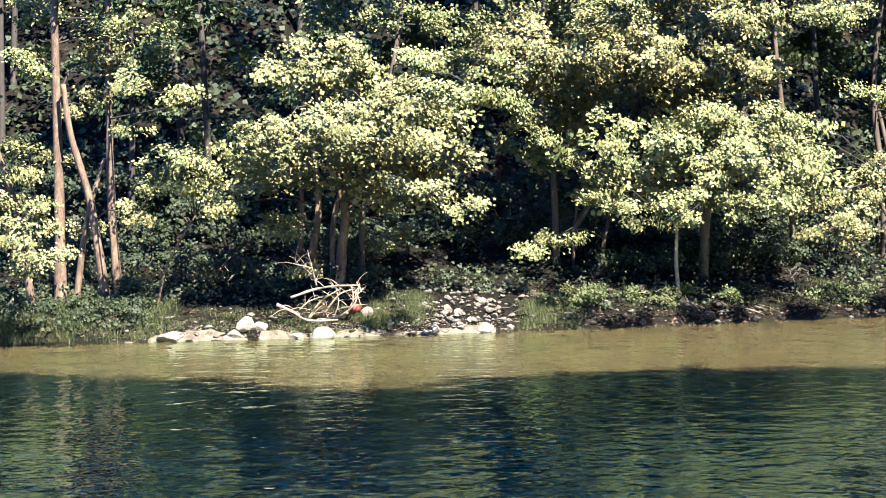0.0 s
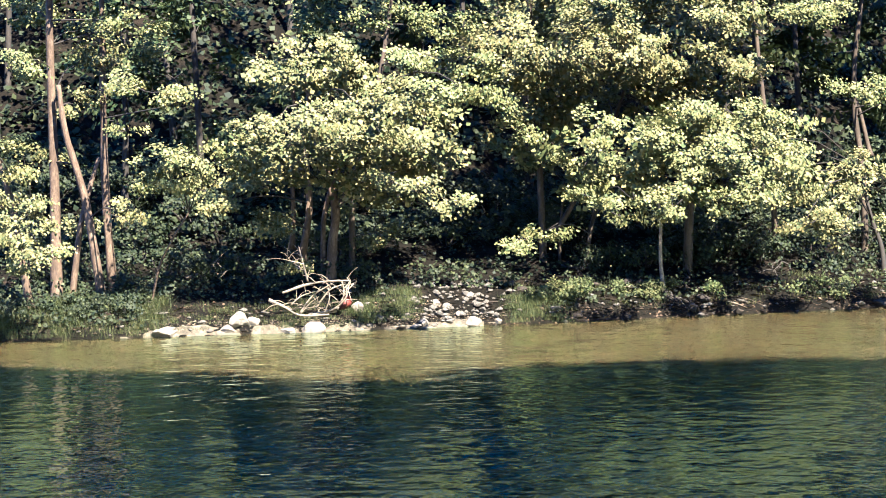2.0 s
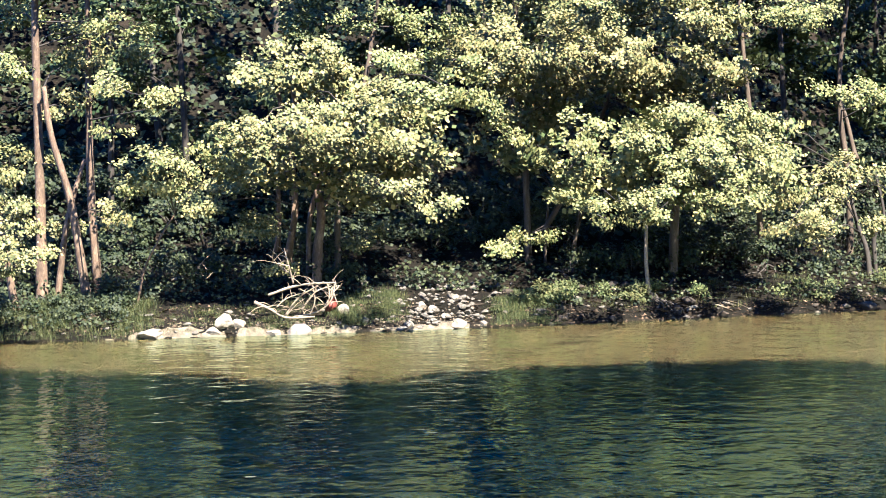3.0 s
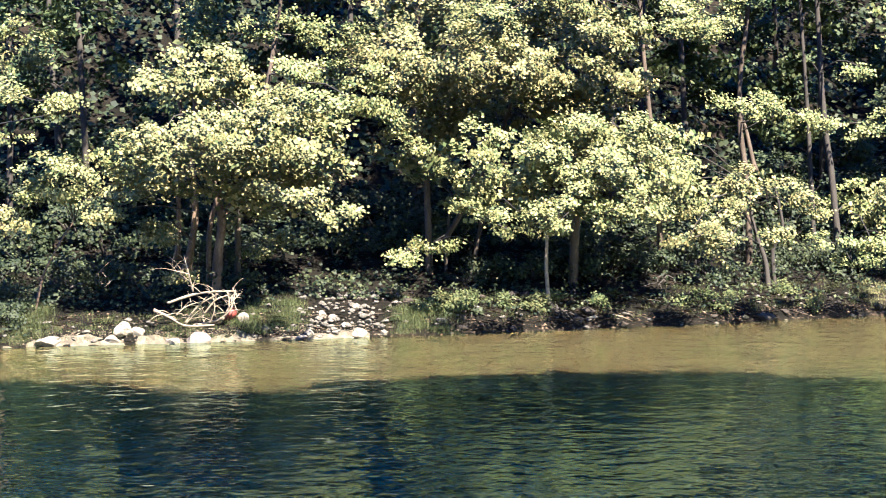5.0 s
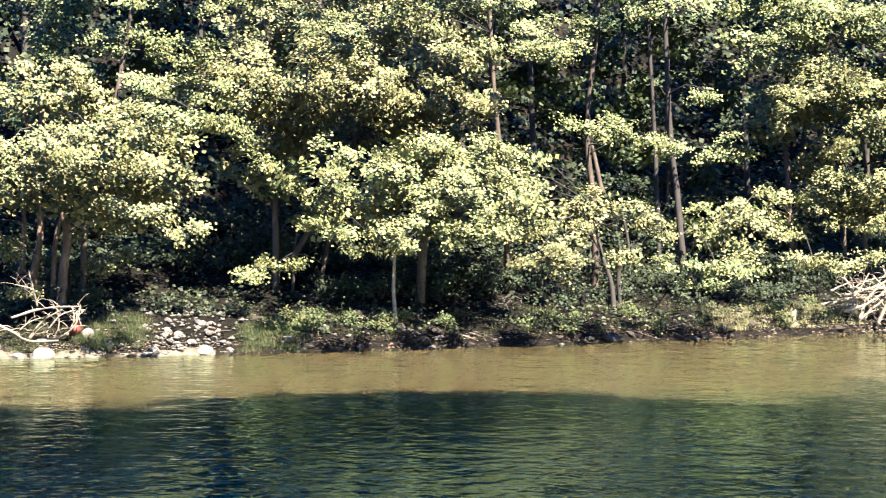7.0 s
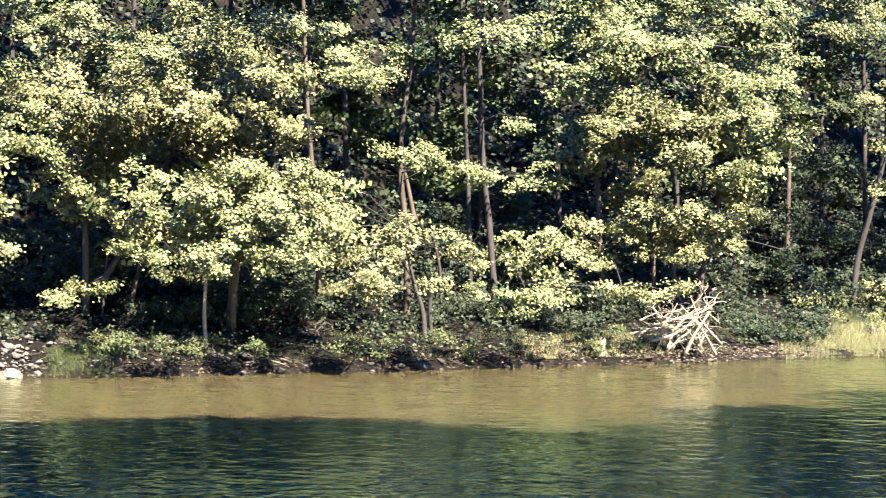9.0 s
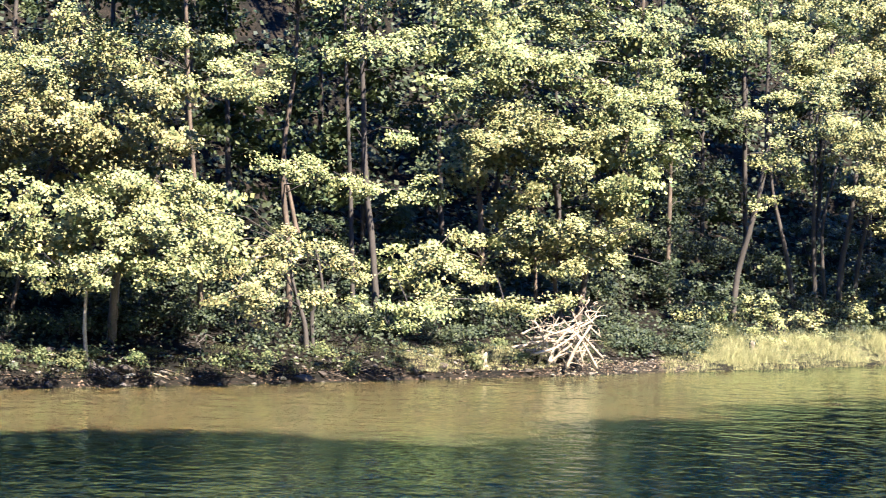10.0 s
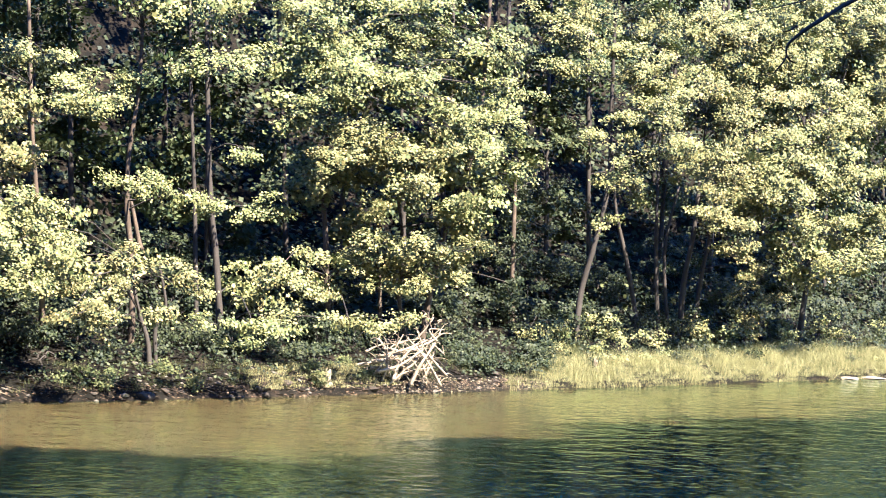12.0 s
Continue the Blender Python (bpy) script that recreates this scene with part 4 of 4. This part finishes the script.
def red_can(x, y):
    """A washed-up plastic canister: body with rounded edges, neck, grip."""
    can = new("canister")
    can.location = (x, y, ground_height(x, y) + 0.16)
    can.rotation_euler = (0.5, 0.35, 0.6)
    bm = bmesh.new()
    bmesh.ops.create_cube(bm, size=1)
    for v in bm.verts:
        v.co = Vector((v.co.x * 0.25, v.co.y * 0.16, v.co.z * 0.32))
    bmesh.ops.bevel(bm, geom=bm.edges[:], offset=0.04, segments=3, affect="EDGES")
    part("body", bm, M_RED, can)
    part("neck", tube([Vector((0.07, 0, 0.155)), Vector((0.07, 0, 0.20))], [0.03, 0.028], 10), M_RED, can)
    part("grip", tube(smooth_line([(-0.09, 0, 0.15), (-0.06, 0, 0.21), (0.0, 0, 0.21), (0.03, 0, 0.16)], 8), [0.014] * 9, 7), M_RED, can)
    return tagged(can, "faded red plastic canister washed up beside dead branches", "canister")


red_can(-2.19, 62.5)

rng = random.Random(21)
for k in range(45):
    x = rng.uniform(-8, 24) if k % 4 else rng.uniform(3, 14)
    b = rng.uniform(0.0, 1.3)
    y = shore(x) + b
    long, a = rng.uniform(0.2, 0.8), rng.gauss(0, 0.9)
    z = ground_height(x, y)
    end = (x + long * math.cos(a), y + long * math.sin(a) * 0.4)
    z1 = max(ground_height(*end), 0) + rng.uniform(0, 0.06)
    stick = new("stick")
    stick.location = (x, y, z)
    d = Vector((end[0] - x, end[1] - y, z1 - z))
    line = smooth_line([(0, 0, 0), d * 0.5 + Vector((0, rng.uniform(-0.03, 0.03), rng.uniform(-0.01, 0.03))), d], 6)
    part("shaft", tube(line, [rng.uniform(0.008, 0.02) * (1.1 - 0.1 * j) for j in range(7)], 6, 0.4, k), M_BARK_MID if k % 5 else M_DRIFT, stick)
    tagged(stick, "bare washed-up stick lying on the bank", "stick", "sticks on the bank")


# ---- grass ----
def grass(name, label, tufts, seed, tall, blades_each, spread, mat=None):
    rng = np.random.default_rng(seed)
    at = np.repeat(np.array(tufts), blades_each, axis=0)
    n = len(at)
    at = at + np.concatenate([rng.normal(0, spread, (n, 2)), np.zeros((n, 1))], axis=1)
    patch = np.array([[max(0.25, 0.85 + 1.1 * noise.noise((x * 1.1, y * 1.1, 2.0)) + rng.uniform(-0.25, 0.25))] for x, y, z in tufts])
    h = tall * rng.uniform(0.3, 1.15, (n, 1)) * np.repeat(patch, blades_each, axis=0)
    a = rng.uniform(0, 2 * math.pi, (n, 1))
    lean = rng.uniform(0.1, 1.4, (n, 1)) * h
    out = np.concatenate([np.cos(a), np.sin(a), np.zeros((n, 1))], axis=1)
    side = np.concatenate([-np.sin(a), np.cos(a), np.zeros((n, 1))], axis=1) * rng.uniform(0.002, 0.0055, (n, 1))
    up = np.array([[0, 0, 1.0]])
    tip = at + out * lean + up * h
    at = at - up * 0.04
    verts = np.stack([at - side, at + side, tip], axis=1)
    return tagged(link_mesh(name, polygons(name, verts, 3), mat or M_GRASS), label, "grass", kind="stuff")


def tuft_spots(seed, count, x0, x1, b0, b1):
    rng = random.Random(seed)
    out = []
    for _ in range(count):
        x = rng.uniform(x0, x1)
        y = shore(x) + rng.uniform(b0, b1)
        out.append((x, y, ground_height(x, y)))
    return out


grass("tall_grass", "tall sunlit pale green grass along the water's edge", tuft_spots(1, 1150, 27.0, 50, 0.15, 1.9), 1, 0.33, 60, 0.16, M_GRASS_SUNLIT)
grass("edge_grass", "short pale grass thinning out along the low bank", tuft_spots(7, 560, 24.4, 50, -0.06, 0.7) + tuft_spots(8, 160, 25.2, 28, 0.3, 1.7), 7, 0.17, 50, 0.15, M_GRASS_SUNLIT)
grass("green_grass", "fresh green grass and weeds among the pale grass", tuft_spots(9, 200, 24.6, 50, 0.4, 1.6) + tuft_spots(10, 620, 26.5, 50, 1.5, 3.1), 9, 0.26, 50, 0.12)
grass("bank_grass", "rough green grass and weeds on the low bank", tuft_spots(2, 400, -14, -6.6, 0.0, 1.7), 2, 0.28, 60, 0.13)
grass("bank_grass", "short green grass on the sandy edge", tuft_spots(3, 130, -7.6, -1.2, 0.12, 1.2), 3, 0.12, 60, 0.11)
grass("bank_grass", "bright green grass tufts beside the scree", tuft_spots(4, 70, -1.9, -0.5, 0.2, 1.8) + tuft_spots(5, 60, 2.0, 3.3, 0.05, 1.0), 4, 0.15, 150, 0.16)
grass("bank_grass", "thin weeds among the stones of the bank", tuft_spots(6, 330, 2, 23.5, 0.3, 2.0), 6, 0.14, 44, 0.12)


grass("bank_grass", "yellow-green mossy grass on the sunlit ledge", tuft_spots(11, 240, 15.3, 20.2, 0.25, 1.5), 11, 0.11, 60, 0.13, M_GRASS_SUNLIT)


def ground_cover(seed, count, x0, x1, b0, b1, low, leaf=0.10):
    """Low leafy plants, ivy and seedlings over the shaded earth."""
    rng = np.random.default_rng(seed)
    heart = tuft_spots(seed, count, x0, x1, b0, b1)
    at = np.repeat(np.array(heart), 9, axis=0)
    n = len(at)
    at = at + np.concatenate([rng.normal(0, leaf * 1.4, (n, 2)), rng.uniform(0.02, low, (n, 1))], axis=1)
    return blades(rng, at, np.array((0.1, -0.45, 0.8)) + rng.normal(0, 0.3, (n, 3)), leaf, BLADE4)


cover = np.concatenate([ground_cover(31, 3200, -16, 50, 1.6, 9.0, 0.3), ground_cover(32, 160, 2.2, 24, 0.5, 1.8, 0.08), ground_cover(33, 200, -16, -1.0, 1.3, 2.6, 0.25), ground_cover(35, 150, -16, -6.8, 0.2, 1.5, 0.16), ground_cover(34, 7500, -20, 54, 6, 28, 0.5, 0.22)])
tagged(link_mesh("ground_cover", polygons("ground_cover", cover, 4), M_LEAF_SHADED), "low plants covering the shaded earth, leaves darkened as by shade", "undergrowth", kind="stuff")


# Unseen woods, added to shut the sky out of the water's reflections
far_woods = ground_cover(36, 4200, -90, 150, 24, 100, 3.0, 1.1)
tagged(link_mesh("far_woods", polygons("far_woods", far_woods, 4), M_LEAF_FAR), "unseen dense green woods added higher up the slope", "woods", kind="stuff")


def litter(seed, count, x0, x1, b0, b1):
    """Broken twigs, bark and clods on the bare earth, as short rough prisms."""
    rng = np.random.default_rng(seed)
    at = np.array(tuft_spots(seed, count, x0, x1, b0, b1))
    a = rng.normal(0, 0.6, count)
    u = np.stack([np.cos(a), np.sin(a) * 0.6, rng.normal(0, 0.18, count)], axis=1) * rng.uniform(0.04, 0.22, (count, 1))
    w = rng.uniform(0.006, 0.03, (count, 1))
    v = np.stack([np.zeros(count), -np.ones(count), np.zeros(count)], axis=1) * w
    up = np.array([[0, 0, 1.0]]) * w
    front = np.stack([at - u - v, at + u - v, at + u * 0.8 + up, at - u * 0.85 + up], axis=1)
    top = np.stack([at - u * 0.85 + up, at + u * 0.8 + up, at + u + v * -1.0, at - u + v * -1.0], axis=1)
    return np.concatenate([front, top])


def gravel(seed, count, x0, x1, b0, b1, small, large):
    """Loose pebbles as small eight-sided lumps."""
    rng = np.random.default_rng(seed)
    at = np.array(tuft_spots(seed, count, x0, x1, b0, b1))
    a = rng.uniform(0, 6.28, (count, 1))
    size = small + (large - small) * rng.random((count, 1)) ** 3
    u = np.concatenate([np.cos(a), np.sin(a), rng.normal(0, 0.2, (count, 1))], axis=1) * size
    v = np.concatenate([-np.sin(a), np.cos(a), rng.normal(0, 0.2, (count, 1))], axis=1) * size * rng.uniform(0.5, 0.9, (count, 1))
    w = np.array([[0, 0, 1.0]]) * size * rng.uniform(0.4, 0.8, (count, 1))
    faces = [np.stack([at + w, at + p, at + q], axis=1) for p, q in ((u, v), (v, -u), (-u, -v), (-v, u))]
    return np.stack(faces, axis=1).reshape(-1, 3, 3)


def pebbles(name, label, mat, *beds):
    """Each pebble one joined lump of four faces."""
    verts = np.concatenate(beds)
    me = bpy.data.meshes.new(name)
    n = len(verts) // 4
    ring = verts.reshape(n, 4, 3, 3)
    points = np.concatenate([ring[:, 0, 0:1], ring[:, :, 1]], axis=1).reshape(-1, 3)
    faces = [(5 * i, 5 * i + 1 + k, 5 * i + 1 + (k + 1) % 4) for i in range(n) for k in range(4)]
    me.from_pydata(points.tolist(), [], faces)
    return tagged(link_mesh(name, me, mat), label, "gravel", kind="stuff")


pebbles("gravel", "pale sand and gravel along the water's edge", M_SAND, gravel(61, 2600, -7.5, 1.4, -0.08, 0.40, 0.010, 0.04), gravel(62, 1500, 20, 26, -0.05, 0.5, 0.012, 0.05))
pebbles("gravel", "brown stony earth along the foot of the bank", M_PEBBLE, gravel(63, 2600, 1.5, 25, -0.05, 0.4, 0.012, 0.075), gravel(64, 1600, -13, 1.5, 0.1, 1.2, 0.012, 0.06))


mess = np.concatenate([litter(51, 1500, 2.2, 25, -0.02, 1.3), litter(52, 700, -13, 2.2, 0, 1.0), litter(53, 500, 2.2, 25, 1.3, 2.6)])
tagged(link_mesh("bank_litter", polygons("bank_litter", mess, 4), M_LITTER), "broken twigs and bark littering the earthy bank", "litter", kind="stuff")


# ---- tall trees of the near bank, out of view, set and sized to shade the river ----
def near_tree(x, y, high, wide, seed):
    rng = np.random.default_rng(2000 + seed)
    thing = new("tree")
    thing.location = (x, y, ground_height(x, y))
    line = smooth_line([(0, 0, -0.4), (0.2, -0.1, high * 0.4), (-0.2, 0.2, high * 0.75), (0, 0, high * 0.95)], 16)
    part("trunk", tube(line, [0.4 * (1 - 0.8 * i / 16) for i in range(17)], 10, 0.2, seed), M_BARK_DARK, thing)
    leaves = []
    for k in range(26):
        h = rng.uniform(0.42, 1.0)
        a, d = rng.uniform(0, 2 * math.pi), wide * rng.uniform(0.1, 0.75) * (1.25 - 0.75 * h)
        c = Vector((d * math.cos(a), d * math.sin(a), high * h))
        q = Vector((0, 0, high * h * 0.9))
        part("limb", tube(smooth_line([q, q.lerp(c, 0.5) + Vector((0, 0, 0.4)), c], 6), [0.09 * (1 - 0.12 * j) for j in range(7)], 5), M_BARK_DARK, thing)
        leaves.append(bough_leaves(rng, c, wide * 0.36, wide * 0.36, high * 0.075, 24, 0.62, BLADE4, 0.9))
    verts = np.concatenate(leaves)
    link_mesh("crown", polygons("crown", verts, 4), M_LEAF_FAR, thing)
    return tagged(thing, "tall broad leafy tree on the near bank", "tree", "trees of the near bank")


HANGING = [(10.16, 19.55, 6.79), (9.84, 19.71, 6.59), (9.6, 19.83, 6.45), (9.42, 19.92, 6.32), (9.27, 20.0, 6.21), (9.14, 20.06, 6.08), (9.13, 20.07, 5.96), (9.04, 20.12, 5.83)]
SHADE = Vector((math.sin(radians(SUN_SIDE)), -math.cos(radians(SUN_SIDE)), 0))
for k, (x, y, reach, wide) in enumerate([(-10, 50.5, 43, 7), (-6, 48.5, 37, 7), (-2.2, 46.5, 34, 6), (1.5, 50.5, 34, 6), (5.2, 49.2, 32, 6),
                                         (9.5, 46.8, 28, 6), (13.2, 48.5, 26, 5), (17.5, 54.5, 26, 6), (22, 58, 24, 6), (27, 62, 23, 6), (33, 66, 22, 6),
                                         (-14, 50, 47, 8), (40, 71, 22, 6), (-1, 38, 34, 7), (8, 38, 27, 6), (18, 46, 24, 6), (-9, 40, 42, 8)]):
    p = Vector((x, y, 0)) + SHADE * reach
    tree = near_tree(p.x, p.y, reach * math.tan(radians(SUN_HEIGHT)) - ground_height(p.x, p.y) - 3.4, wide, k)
    if k == 0:                                               # a bare dead branch hangs out over the river
        o = tree.location
        hang = [(o.x, o.y, 11.0), (12.16, 18.9, 8.3)] + HANGING
        line = smooth_line([Vector(q) - o for q in hang], 34)
        limb = part("dead_branch", tube(line, [0.027 * (1 - 0.88 * (i / 34) ** 1.3) + 0.003 for i in range(35)], 8, 0.5, 3), M_BARK_SHADED, tree, "bare dead branch hanging over the water, shade put into its colour")
        for q, tip, r in (((9.22, 20.04, 6.25), (9.09, 20.1, 6.2), 0.012), ((9.14, 20.09, 6.0), (9.22, 20.06, 5.93), 0.012), ((9.14, 20.08, 5.98), (9.20, 20.05, 5.99), 0.01),
                          ((9.71, 19.8, 6.62), (8.74, 20.24, 6.33), 0.010), ((9.41, 19.92, 6.52), (8.86, 20.2, 6.47), 0.007)):
            a, b = Vector(q) - o, Vector(tip) - o
            part("twig", tube(smooth_line([a, a.lerp(b, 0.5) + Vector((0, 0, -0.02)), b], 6), [r * (1 - 0.13 * j) for j in range(7)], 6, 0.3), M_BARK_SHADED, limb)
